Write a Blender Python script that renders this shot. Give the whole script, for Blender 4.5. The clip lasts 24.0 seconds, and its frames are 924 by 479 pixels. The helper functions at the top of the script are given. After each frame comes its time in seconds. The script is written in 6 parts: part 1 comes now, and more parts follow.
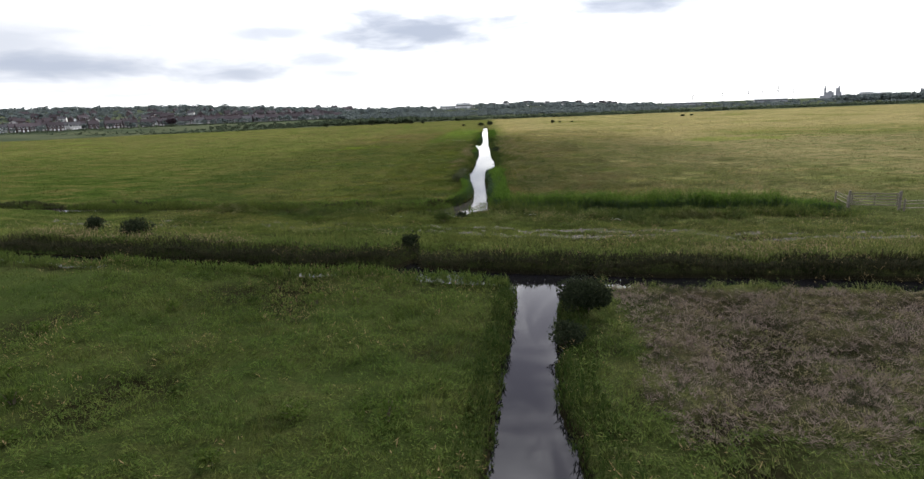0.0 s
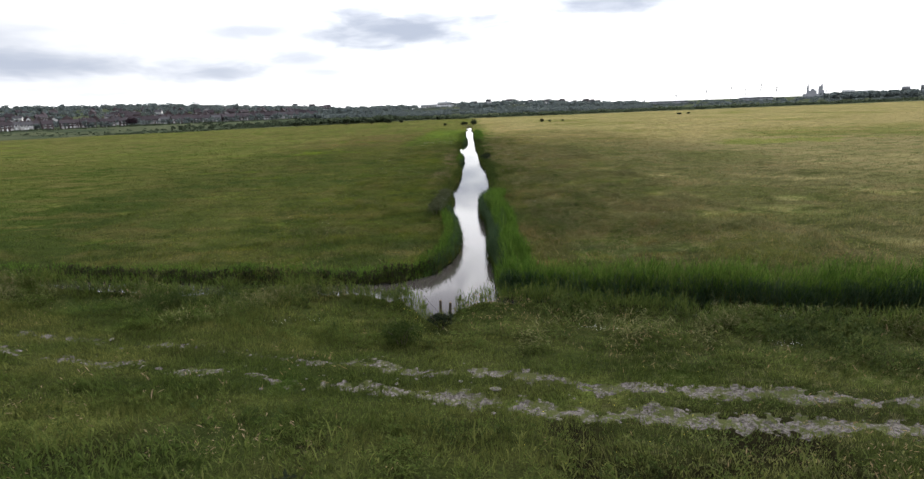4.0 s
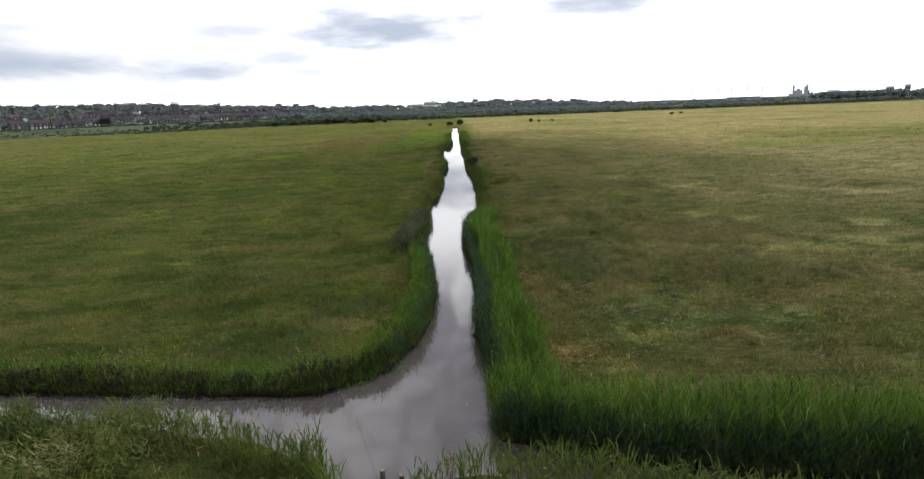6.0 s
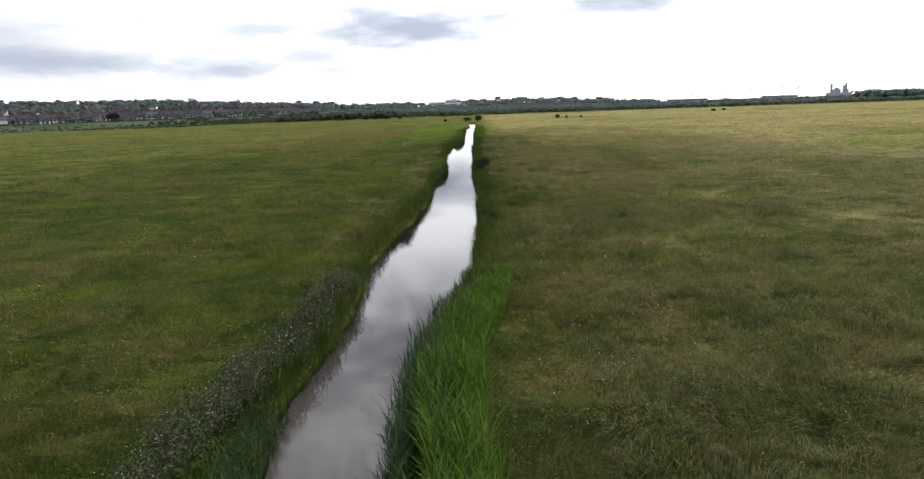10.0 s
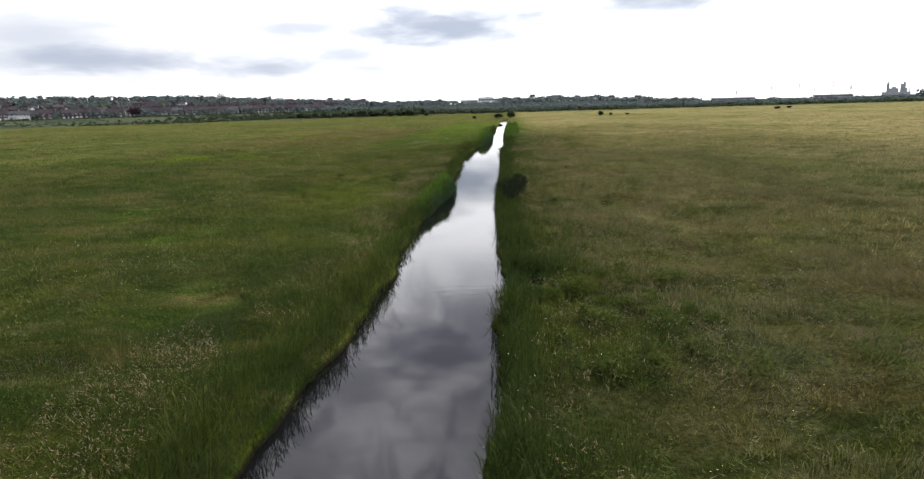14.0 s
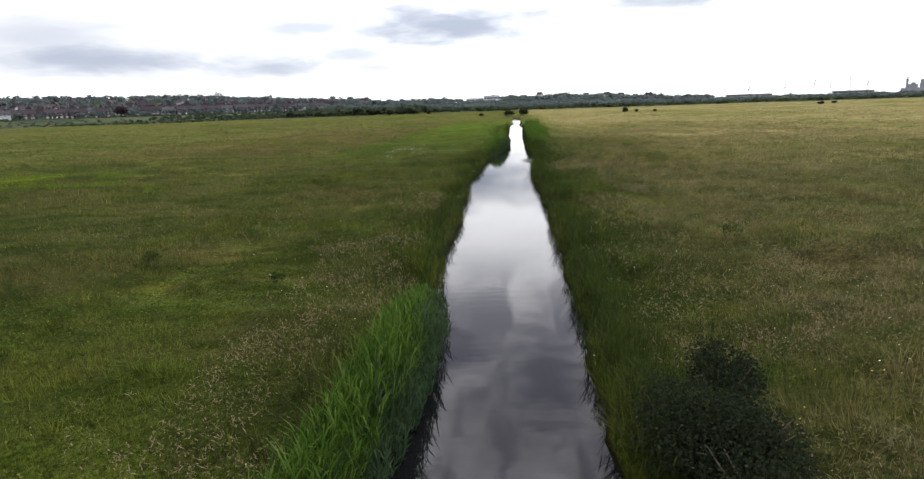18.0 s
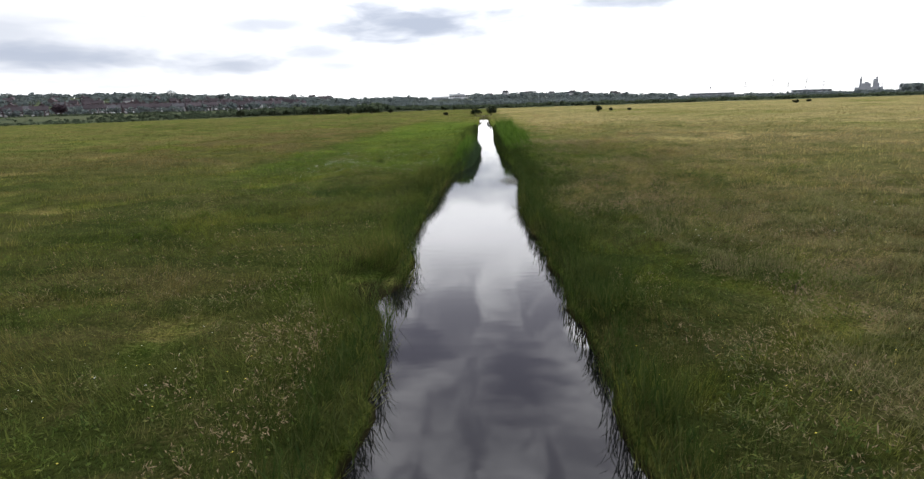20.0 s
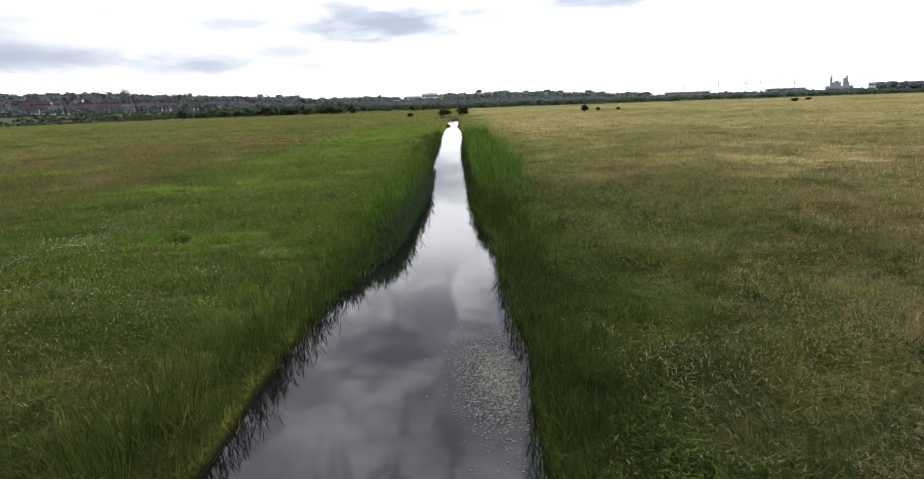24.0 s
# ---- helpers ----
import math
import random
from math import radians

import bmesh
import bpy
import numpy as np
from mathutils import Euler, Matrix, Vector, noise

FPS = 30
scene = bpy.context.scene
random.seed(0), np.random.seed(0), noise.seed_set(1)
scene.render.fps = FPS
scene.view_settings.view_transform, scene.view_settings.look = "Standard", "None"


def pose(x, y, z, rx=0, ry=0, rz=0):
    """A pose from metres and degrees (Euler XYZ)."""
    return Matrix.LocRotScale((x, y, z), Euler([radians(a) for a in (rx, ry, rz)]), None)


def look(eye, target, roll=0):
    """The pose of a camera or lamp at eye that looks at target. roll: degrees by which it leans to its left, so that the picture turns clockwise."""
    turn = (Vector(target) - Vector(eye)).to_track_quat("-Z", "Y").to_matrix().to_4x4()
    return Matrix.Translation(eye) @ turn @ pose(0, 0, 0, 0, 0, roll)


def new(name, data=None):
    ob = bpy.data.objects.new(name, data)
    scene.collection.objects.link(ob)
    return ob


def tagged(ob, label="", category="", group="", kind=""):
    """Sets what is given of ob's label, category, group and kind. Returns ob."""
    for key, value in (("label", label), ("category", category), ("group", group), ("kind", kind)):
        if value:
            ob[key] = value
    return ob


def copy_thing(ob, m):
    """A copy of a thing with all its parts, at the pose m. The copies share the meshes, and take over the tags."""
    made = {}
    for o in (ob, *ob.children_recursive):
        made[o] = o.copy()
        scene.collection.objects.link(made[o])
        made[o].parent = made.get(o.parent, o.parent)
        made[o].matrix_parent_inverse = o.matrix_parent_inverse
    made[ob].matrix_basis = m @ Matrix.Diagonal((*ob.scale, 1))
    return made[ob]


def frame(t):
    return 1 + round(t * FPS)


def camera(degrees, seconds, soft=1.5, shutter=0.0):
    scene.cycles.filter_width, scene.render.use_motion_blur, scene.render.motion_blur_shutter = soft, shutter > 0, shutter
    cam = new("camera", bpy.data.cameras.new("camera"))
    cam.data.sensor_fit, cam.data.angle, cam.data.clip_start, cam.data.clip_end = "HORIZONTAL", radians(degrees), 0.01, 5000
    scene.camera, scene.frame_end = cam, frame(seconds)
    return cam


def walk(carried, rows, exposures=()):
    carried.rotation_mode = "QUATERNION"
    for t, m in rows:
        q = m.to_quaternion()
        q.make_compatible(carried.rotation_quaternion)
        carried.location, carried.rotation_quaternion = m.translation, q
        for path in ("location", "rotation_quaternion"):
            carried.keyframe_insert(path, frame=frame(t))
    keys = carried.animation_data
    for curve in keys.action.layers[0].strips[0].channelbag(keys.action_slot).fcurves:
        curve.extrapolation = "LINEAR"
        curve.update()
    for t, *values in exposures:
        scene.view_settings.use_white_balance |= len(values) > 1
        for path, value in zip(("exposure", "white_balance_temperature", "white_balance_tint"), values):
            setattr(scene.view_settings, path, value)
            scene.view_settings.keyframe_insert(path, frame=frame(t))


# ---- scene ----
cam = camera(77.0, 24.0, soft=1.35)
# seconds, x, y, z, yaw, pitch, roll
PATH = [
    (0, -0.13, 2.39, 9.82, -1.75, -12.64, 2.03),
    (0.5, -0.10, 5.82, 9.97, -1.71, -12.63, 2.02),
    (1, -0.05, 9.34, 10.07, -1.66, -12.64, 2.03),
    (1.5, 0.02, 12.86, 10.02, -1.63, -12.65, 2.07),
    (2, 0.17, 16.31, 9.96, -1.57, -12.67, 2.04),
    (2.5, 0.28, 19.78, 9.84, -1.53, -12.70, 2.08),
    (4.5, 1.06, 33.56, 9.19, -4.20, -12.83, 2.11),
    (5, 1.38, 36.89, 9.17, -4.48, -12.84, 2.14),
    (5.5, 1.75, 40.14, 9.21, -4.71, -12.85, 2.13),
    (6, 2.21, 43.34, 8.97, -4.80, -12.85, 2.09),
    (6.5, 2.72, 46.64, 8.58, -4.85, -12.86, 2.03),
    (7, 3.23, 49.94, 8.19, -4.86, -12.88, 1.98),
    (7.5, 3.72, 53.24, 7.80, -4.80, -12.88, 1.94),
    (8, 4.25, 56.56, 7.52, -4.71, -12.89, 1.95),
    (8.5, 4.70, 59.80, 7.33, -4.65, -12.91, 1.95),
    (9, 5.19, 63.11, 7.23, -4.57, -12.93, 1.94),
    (9.5, 5.73, 66.46, 7.01, -4.40, -12.93, 1.88),
    (10, 6.23, 69.74, 6.85, -2.56, -12.88, 1.81),
    (10.5, 6.88, 72.65, 6.78, -1.52, -12.88, 1.70),
    (12.5, 8.32, 86.39, 6.11, 0.24, -12.88, 1.57),
    (13, 8.36, 89.92, 5.95, 0.39, -12.87, 1.53),
    (13.5, 8.36, 93.43, 5.77, 0.53, -12.91, 1.51),
    (14, 8.37, 96.91, 5.54, 0.65, -12.92, 1.50),
    (14.5, 8.30, 100.45, 5.37, 0.74, -12.93, 1.56),
    (15, 8.24, 104.01, 5.24, 0.88, -12.92, 1.58),
    (15.5, 8.11, 107.52, 5.14, 0.96, -12.94, 1.61),
    (16, 8.14, 111.08, 4.97, 1.10, -12.92, 1.66),
    (16.5, 8.16, 114.47, 4.79, 1.23, -12.93, 1.65),
    (17, 8.14, 117.74, 4.75, 1.33, -12.99, 1.63),
    (17.5, 8.05, 120.79, 4.80, 1.38, -13.00, 1.72),
    (18, 8.08, 124.64, 4.68, 1.17, -13.02, 1.76),
    (18.5, 8.15, 128.47, 4.62, 0.62, -13.08, 1.73),
    (20.5, 8.77, 143.19, 4.52, -3.08, -13.31, 1.75),
    (21, 8.98, 146.30, 4.50, -3.79, -13.35, 1.81),
    (21.5, 9.22, 149.33, 4.49, -4.10, -13.36, 1.84),
    (22, 9.51, 152.28, 4.47, -4.30, -13.36, 1.84),
    (22.5, 9.98, 155.39, 4.37, -4.31, -13.35, 1.83),
    (23, 10.55, 158.61, 4.35, -4.41, -13.35, 1.83),
    (23.5, 11.10, 161.94, 4.35, -4.47, -13.36, 1.83),
    (24, 11.46, 164.80, 4.37, -4.66, -13.36, 1.85),
]
walk(cam, [(t, pose(x, y, z, 90 + pitch, roll, yaw)) for t, x, y, z, yaw, pitch, roll in PATH], [(0.0, -0.48), (24.0, -0.48)])

# ---------------------------------------------------------------- world and light
SUN_AZ, SUN_EL = 30.0, 56.0          # degrees from the way ahead (to the right), and up


class Nodes:
    """A short way to write node trees."""

    def __init__(self, tree):
        self.tree = tree
        tree.nodes.clear()

    def add(self, kind, *ins, **sets):
        n = self.tree.nodes.new(kind)
        for k, v in sets.items():
            if k == "operation":
                n.operation = v
            elif k == "blend":
                n.blend_type = v
            elif k == "kind":
                n.data_type = v
            elif k == "clamp":
                n.clamp = v
        for i, v in enumerate(ins):
            self.put(n.inputs[i], v)
        return n

    def put(self, socket, v):
        if v is None:
            return
        if isinstance(v, bpy.types.NodeSocket):
            self.tree.links.new(v, socket)
        elif isinstance(v, bpy.types.Node):
            self.tree.links.new(v.outputs[0], socket)
        else:
            socket.default_value = v

    def math(self, op, a, b=None, c=None):
        return self.add("ShaderNodeMath", a, b, c, operation=op).outputs[0]

    def ramp(self, value, a, b):
        """0 at a, 1 at b, smooth and clamped."""
        n = self.tree.nodes.new("ShaderNodeMapRange")
        n.interpolation_type = "SMOOTHSTEP"
        self.put(n.inputs[0], value)
        n.inputs[1].default_value, n.inputs[2].default_value = a, b
        return n.outputs[0]

    def mix(self, f, a, b, blend="MIX"):
        n = self.tree.nodes.new("ShaderNodeMix")
        n.data_type, n.blend_type = "RGBA", blend
        self.put(n.inputs[0], f)
        for s, v in ((n.inputs[6], a), (n.inputs[7], b)):
            if isinstance(v, tuple):
                v = (*v, 1.0)
            self.put(s, v)
        return n.outputs[2]

    def noise(self, vec, scale, detail=3.0, rough=0.55, distort=0.0, colour=False):
        n = self.tree.nodes.new("ShaderNodeTexNoise")
        self.put(n.inputs["Vector"], vec)
        n.inputs["Scale"].default_value, n.inputs["Detail"].default_value = scale, detail
        n.inputs["Roughness"].default_value, n.inputs["Distortion"].default_value = rough, distort
        return n.outputs["Color" if colour else "Fac"]


world = bpy.data.worlds.new("overcast_sky")
scene.world = world
world.use_nodes = True
N = Nodes(world.node_tree)
direction = N.add("ShaderNodeTexCoord").outputs["Generated"]
axes = N.add("ShaderNodeSeparateXYZ", direction)
dx, dy, dz = axes.outputs
az = N.math("MULTIPLY", N.math("ARCTAN2", dx, dy), 57.2958)
el = N.math("MULTIPLY", N.math("ARCSINE", dz), 57.2958)
lift = N.math("ADD", N.math("MAXIMUM", dz, 0.0), 0.16)
flat = N.add("ShaderNodeCombineXYZ", N.math("DIVIDE", dx, lift), N.math("DIVIDE", dy, lift), 0.0)
wisp = N.noise(flat, 2.3, 6.0, 0.50, 0.35)
fine = N.noise(flat, 8.0, 5.0, 0.6, 0.2)
# cloud base: bright between, grey-blue where the layer is thick
body = N.math("ADD", wisp, N.math("MULTIPLY", N.math("SUBTRACT", fine, 0.5), 0.28))
thick = N.ramp(body, 0.36, 0.66)
high = N.ramp(el, 13.0, 21.0)
thick = N.math("MULTIPLY", thick, 0.02)
puff = N.noise(N.add("ShaderNodeCombineXYZ", N.math("MULTIPLY", az, 0.17), N.math("MULTIPLY", el, 0.15), 1.7), 1.0, 5.0, 0.52, 0.6)
thick = N.math("MAXIMUM", thick, N.math("MULTIPLY", N.ramp(puff, 0.40, 0.64), N.math("MULTIPLY", high, 0.80)))
streaks = N.noise(N.add("ShaderNodeCombineXYZ", N.math("MULTIPLY", az, 0.10), N.math("MULTIPLY", el, 0.75), 3.0), 1.0, 5.0, 0.6, 0.6)
streaks = N.math("MULTIPLY", N.ramp(streaks, 0.46, 0.72), N.math("MULTIPLY", N.ramp(az, 8.0, -22.0), 0.5))
thick = N.math("MAXIMUM", thick, N.math("MULTIPLY", streaks, N.ramp(el, 16.0, 9.0)))
# the separate grey clouds that float low over the marsh: azimuth, elevation, half widths, strength
edge = N.noise(N.add("ShaderNodeCombineXYZ", N.math("MULTIPLY", az, 0.22), N.math("MULTIPLY", el, 0.8), 0.0), 1.0, 4.0, 0.5, 0.3)
for a, e, wa, we, s in ((-2.4, 7.3, 11.5, 2.5, 0.92), (17.3, 9.2, 9.5, 2.2, 0.9), (-31.5, 4.45, 9.0, 1.6, 0.85), (-36.5, 5.9, 8.0, 2.2, 0.45),
                        (-19.0, 3.9, 6.5, 1.4, 0.8), (-11.0, 4.9, 5.0, 1.1, 0.65), (-9.0, 3.7, 3.6, 0.7, 0.6), (-14.5, 7.3, 6.0, 1.1, 0.6),
                        (-26.0, 2.6, 13.0, 1.1, 0.4), (8.0, 7.0, 5.5, 1.1, 0.35), (-3.5, 23.6, 10.0, 4.2, 0.95), (7.0, 26.5, 8.0, 7.5, 0.95), (-13.0, 26.0, 7.0, 3.5, 0.7), (4.0, 29.5, 12.0, 8.0, 0.60), (14.0, 33.0, 7.0, 4.0, 0.7), (-20.0, 33.0, 8.0, 4.0, 0.5)):
    u = N.math("DIVIDE", N.math("SUBTRACT", az, a), wa)
    v = N.math("DIVIDE", N.math("SUBTRACT", el, e), we)
    q = N.math("SQRT", N.math("ADD", N.math("MULTIPLY", u, u), N.math("MULTIPLY", v, v)))
    q = N.math("ADD", q, N.math("MULTIPLY", N.math("SUBTRACT", edge, 0.5), 1.5))
    thick = N.math("MAXIMUM", thick, N.math("MULTIPLY", N.ramp(q, 1.45, 0.05), s))
veer = N.math("SUBTRACT", az, N.math("MULTIPLY", N.ramp(el, 22.0, 27.0), 6.8))
open_sky = N.math("MULTIPLY", N.math("MULTIPLY", N.ramp(veer, 11.8, 13.6), N.ramp(el, 11.0, 15.0)), N.math("MULTIPLY", N.ramp(el, 36.0, 32.0), 0.95))
thick = N.math("MULTIPLY", thick, N.math("SUBTRACT", 1.0, open_sky))
left_grey = N.math("MULTIPLY", N.ramp(az, 0.0, -36.0), N.ramp(el, 0.0, 5.0))
white = N.mix(left_grey, (2.5, 2.5, 2.52), (1.52, 1.53, 1.58))
white = N.mix(N.ramp(el, 7.0, 12.0), white, (3.3, 3.3, 3.42))
overhead = N.ramp(el, 28.0, 56.0)
white = N.mix(overhead, white, (5.4, 5.4, 5.8))
grey = N.mix(N.ramp(el, 10.0, 18.0), (0.60, 0.68, 0.87), (0.74, 0.73, 0.93))
grey = N.mix(overhead, grey, (1.10, 1.08, 1.30))
clouds = N.mix(N.math("POWER", thick, 0.8), white, grey)
glare = N.math("MULTIPLY", N.ramp(veer, 11.8, 13.4), N.math("MULTIPLY", N.ramp(el, 12.0, 17.0), N.ramp(el, 38.0, 31.0)))   # thin bright cloud under the sun
clouds = N.mix(N.math("MULTIPLY", glare, N.ramp(fine, 0.30, 0.55)), clouds, (8.5, 8.5, 8.6))
sky = world.node_tree.nodes.new("ShaderNodeTexSky")
sky.sky_type, sky.sun_disc = "NISHITA", False
sky.sun_elevation, sky.sun_rotation = radians(SUN_EL), radians(SUN_AZ)
behind = N.ramp(dy, 0.30, -0.30)                     # the cloud is thick and dull over the way come
clouds = N.mix(behind, clouds, N.mix(1.0, clouds, (0.36, 0.37, 0.40), "MULTIPLY"))
both = N.add("ShaderNodeAddShader", N.add("ShaderNodeBackground", clouds, 1.0), N.add("ShaderNodeBackground", sky, 0.01))
N.add("ShaderNodeOutputWorld", both)

sun = new("sun", bpy.data.lights.new("sun", "SUN"))
sun.data.energy, sun.data.angle, sun.data.color = 5.0, radians(16), (1.0, 0.96, 0.90)
sun.matrix_world = look((0, 0, 0), (-math.sin(radians(SUN_AZ)) * math.cos(radians(SUN_EL)), -math.cos(radians(SUN_AZ)) * math.cos(radians(SUN_EL)), -math.sin(radians(SUN_EL))))

# ---------------------------------------------------------------- materials


def material(name):
    m = bpy.data.materials.new(name)
    m.use_nodes = True
    return m, Nodes(m.node_tree)


def finish(N, shader, bump=None, height=None):
    N.add("ShaderNodeOutputMaterial", shader)


def principled(N, colour, rough=0.8, metal=0.0, bump=None, strength=0.3, distance=0.02, shine=0.25):
    p = N.tree.nodes.new("ShaderNodeBsdfPrincipled")
    p.inputs["Specular IOR Level"].default_value = shine
    N.put(p.inputs["Base Color"], (*colour, 1.0) if isinstance(colour, tuple) else colour)
    N.put(p.inputs["Roughness"], rough)
    p.inputs["Metallic"].default_value = metal
    if bump is not None:
        b = N.tree.nodes.new("ShaderNodeBump")
        b.inputs["Strength"].default_value, b.inputs["Distance"].default_value = strength, distance
        N.put(b.inputs["Height"], bump)
        N.put(p.inputs["Normal"], b.outputs[0])
    return p


def plain(name, a, b, scale=3.0, rough=0.8, metal=0.0, relief=0.3, object_tint=0.0, shine=0.06):
    """Two tones of a surface, mottled at two scales, with a fine relief."""
    m, N = material(name)
    at = N.add("ShaderNodeTexCoord").outputs["Object"]
    f = N.noise(at, scale, 5.0, 0.6)
    g = N.noise(at, scale * 9, 4.0, 0.6)
    c = N.mix(N.ramp(f, 0.3, 0.7), a, b)
    c = N.mix(0.35, c, N.mix(N.ramp(g, 0.3, 0.7), tuple(0.7 * q for q in a), tuple(min(1, 1.25 * q) for q in b)))
    if object_tint:
        r = N.add("ShaderNodeObjectInfo").outputs["Random"]
        c = N.mix(N.math("MULTIPLY", r, object_tint), c, tuple(0.45 * q for q in a))
    finish(N, principled(N, c, rough, metal, g, relief, shine=shine))
    return m


def meadow_tone():
    """The colours of the meadow over the whole marsh, as a node group: greener west of the ditch, straw and olive east of it."""
    g = bpy.data.node_groups.new("meadow_tone", "ShaderNodeTree")
    g.interface.new_socket("Colour", in_out="OUTPUT", socket_type="NodeSocketColor")
    N = Nodes(g)
    at = N.add("ShaderNodeNewGeometry").outputs["Position"]
    x, y, z = N.add("ShaderNodeSeparateXYZ", at).outputs
    broad = N.noise(at, 0.022, 4.0, 0.6, 0.6)
    patch = N.noise(at, 0.16, 5.0, 0.65, 0.8)
    streak = N.noise(N.add("ShaderNodeVectorMath", at, (0.35, 1.3, 1.0), operation="MULTIPLY").outputs[0], 0.3, 4.0, 0.6, 0.4)
    small = N.noise(N.add("ShaderNodeVectorMath", at, (0.50, 1.15, 1.0), operation="MULTIPLY").outputs[0], 0.55, 5.0, 0.7, 0.7)
    off = N.math("SUBTRACT", x, N.math("SUBTRACT", N.math("MULTIPLY", y, 0.066), 0.0))
    off = N.math("ADD", off, N.math("MULTIPLY", N.math("SUBTRACT", patch, 0.5), 14.0))
    east = N.ramp(N.math("ADD", off, N.math("MULTIPLY", N.ramp(y, 120.0, 102.0), 2.6)), 1.0, 11.0)
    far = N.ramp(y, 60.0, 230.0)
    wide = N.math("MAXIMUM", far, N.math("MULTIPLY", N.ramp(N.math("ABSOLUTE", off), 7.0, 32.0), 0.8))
    lush, green, olive, straw = (0.044, 0.076, 0.014), (0.084, 0.103, 0.025), (0.128, 0.114, 0.040), (0.200, 0.155, 0.084)
    west_c = N.mix(N.ramp(broad, 0.42, 0.58), lush, green)
    west_c = N.mix(N.math("MULTIPLY", N.ramp(streak, 0.48, 0.62), 0.75), west_c, olive)
    east_c = N.mix(N.ramp(broad, 0.40, 0.58), green, olive)
    east_c = N.mix(N.math("MULTIPLY", N.ramp(patch, 0.47, 0.62), 0.66), east_c, straw)
    c = N.mix(east, west_c, east_c)
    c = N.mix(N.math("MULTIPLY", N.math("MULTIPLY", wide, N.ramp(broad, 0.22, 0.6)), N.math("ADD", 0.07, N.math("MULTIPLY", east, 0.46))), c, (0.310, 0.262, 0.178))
    c = N.mix(N.math("MULTIPLY", N.math("MULTIPLY", N.ramp(y, 90.0, 260.0), N.ramp(patch, 0.40, 0.58)), N.math("MULTIPLY", N.math("SUBTRACT", 1.0, east), 0.75)), c, (0.112, 0.094, 0.046))
    c = N.mix(N.math("MULTIPLY", N.ramp(small, 0.54, 0.61), N.math("SUBTRACT", 0.52, N.math("MULTIPLY", wide, 0.24))), c, straw)
    # dark hollows between tussocks, their shade put into the colour
    c = N.mix(N.math("MULTIPLY", N.ramp(small, 0.49, 0.41), N.math("SUBTRACT", 0.74, N.math("MULTIPLY", wide, 0.18))), c, (0.022, 0.044, 0.007))
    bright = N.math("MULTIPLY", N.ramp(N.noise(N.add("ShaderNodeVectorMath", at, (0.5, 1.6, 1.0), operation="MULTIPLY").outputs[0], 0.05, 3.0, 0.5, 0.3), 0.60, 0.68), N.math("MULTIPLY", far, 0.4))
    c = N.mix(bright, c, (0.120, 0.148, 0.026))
    # dark olive bank strip, deepened in colour to stand in for lens vignetting
    damp = N.math("MULTIPLY", N.ramp(N.math("ABSOLUTE", off), 7.0, 2.5), N.math("MULTIPLY", N.ramp(y, 215.0, 185.0), N.math("MULTIPLY", N.ramp(y, 96.0, 108.0), 0.55)))
    c = N.mix(damp, c, N.mix(N.ramp(patch, 0.42, 0.60), (0.026, 0.046, 0.010), (0.072, 0.080, 0.024)))
    near = N.math("MULTIPLY", N.ramp(y, 62.0, 50.0), 0.7)
    c = N.mix(near, c, N.mix(N.ramp(patch, 0.35, 0.65), (0.046, 0.084, 0.023), (0.086, 0.114, 0.040)))
    across = N.math("ADD", y, N.math("MULTIPLY", x, 0.31))
    verge = N.math("MULTIPLY", N.math("MULTIPLY", N.ramp(across, 39.0, 43.0), N.ramp(across, 60.0, 56.0)), N.math("ADD", 0.20, N.math("MULTIPLY", N.ramp(streak, 0.40, 0.60), 0.36)))
    c = N.mix(verge, c, (0.140, 0.148, 0.052))
    # dark bands beside the track: shade of shallow furrows put into the colour
    furrow_shade = N.noise(N.add("ShaderNodeCombineXYZ", N.math("MULTIPLY", across, 0.75), N.math("MULTIPLY", x, 0.10), 0.0), 1.0, 4.0, 0.55, 0.3)
    c = N.mix(N.math("MULTIPLY", N.math("MULTIPLY", N.ramp(across, 44.0, 46.0), N.ramp(across, 61.0, 57.0)), N.math("MULTIPLY", N.ramp(furrow_shade, 0.54, 0.44), 0.55)), c, (0.028, 0.050, 0.012))
    mown = N.math("MULTIPLY", N.ramp(N.math("ADD", N.math("SUBTRACT", x, N.math("MULTIPLY", y, 0.125)), N.math("MULTIPLY", small, 2.0)), 5.0, 8.0), N.math("MULTIPLY", N.ramp(N.math("ADD", y, N.math("MULTIPLY", x, 0.17)), 32.9, 31.5), N.ramp(y, 14.0, 24.0)))
    c = N.mix(N.math("MULTIPLY", mown, N.math("ADD", 0.45, N.math("MULTIPLY", N.ramp(patch, 0.34, 0.60), 0.5))), c, N.mix(small, (0.064, 0.047, 0.038), (0.140, 0.104, 0.084)))
    for px, py, wx, wy, s in ((73.0, 147.0, 15.0, 8.0, 0.5), (-19.0, 161.0, 7.0, 1.6, 0.75), (-24.0, 167.0, 5.0, 4.0, 0.7), (-20.0, 209.0, 8.0, 6.0, 0.5), (-30.0, 126.0, 7.0, 1.5, 0.5), (-22.0, 115.0, 4.0, 1.2, 0.5), (0.5, 128.0, 5.0, 14.0, 0.3)):   # patches of fresh yellow-green
        u = N.math("DIVIDE", N.math("SUBTRACT", x, px), wx)
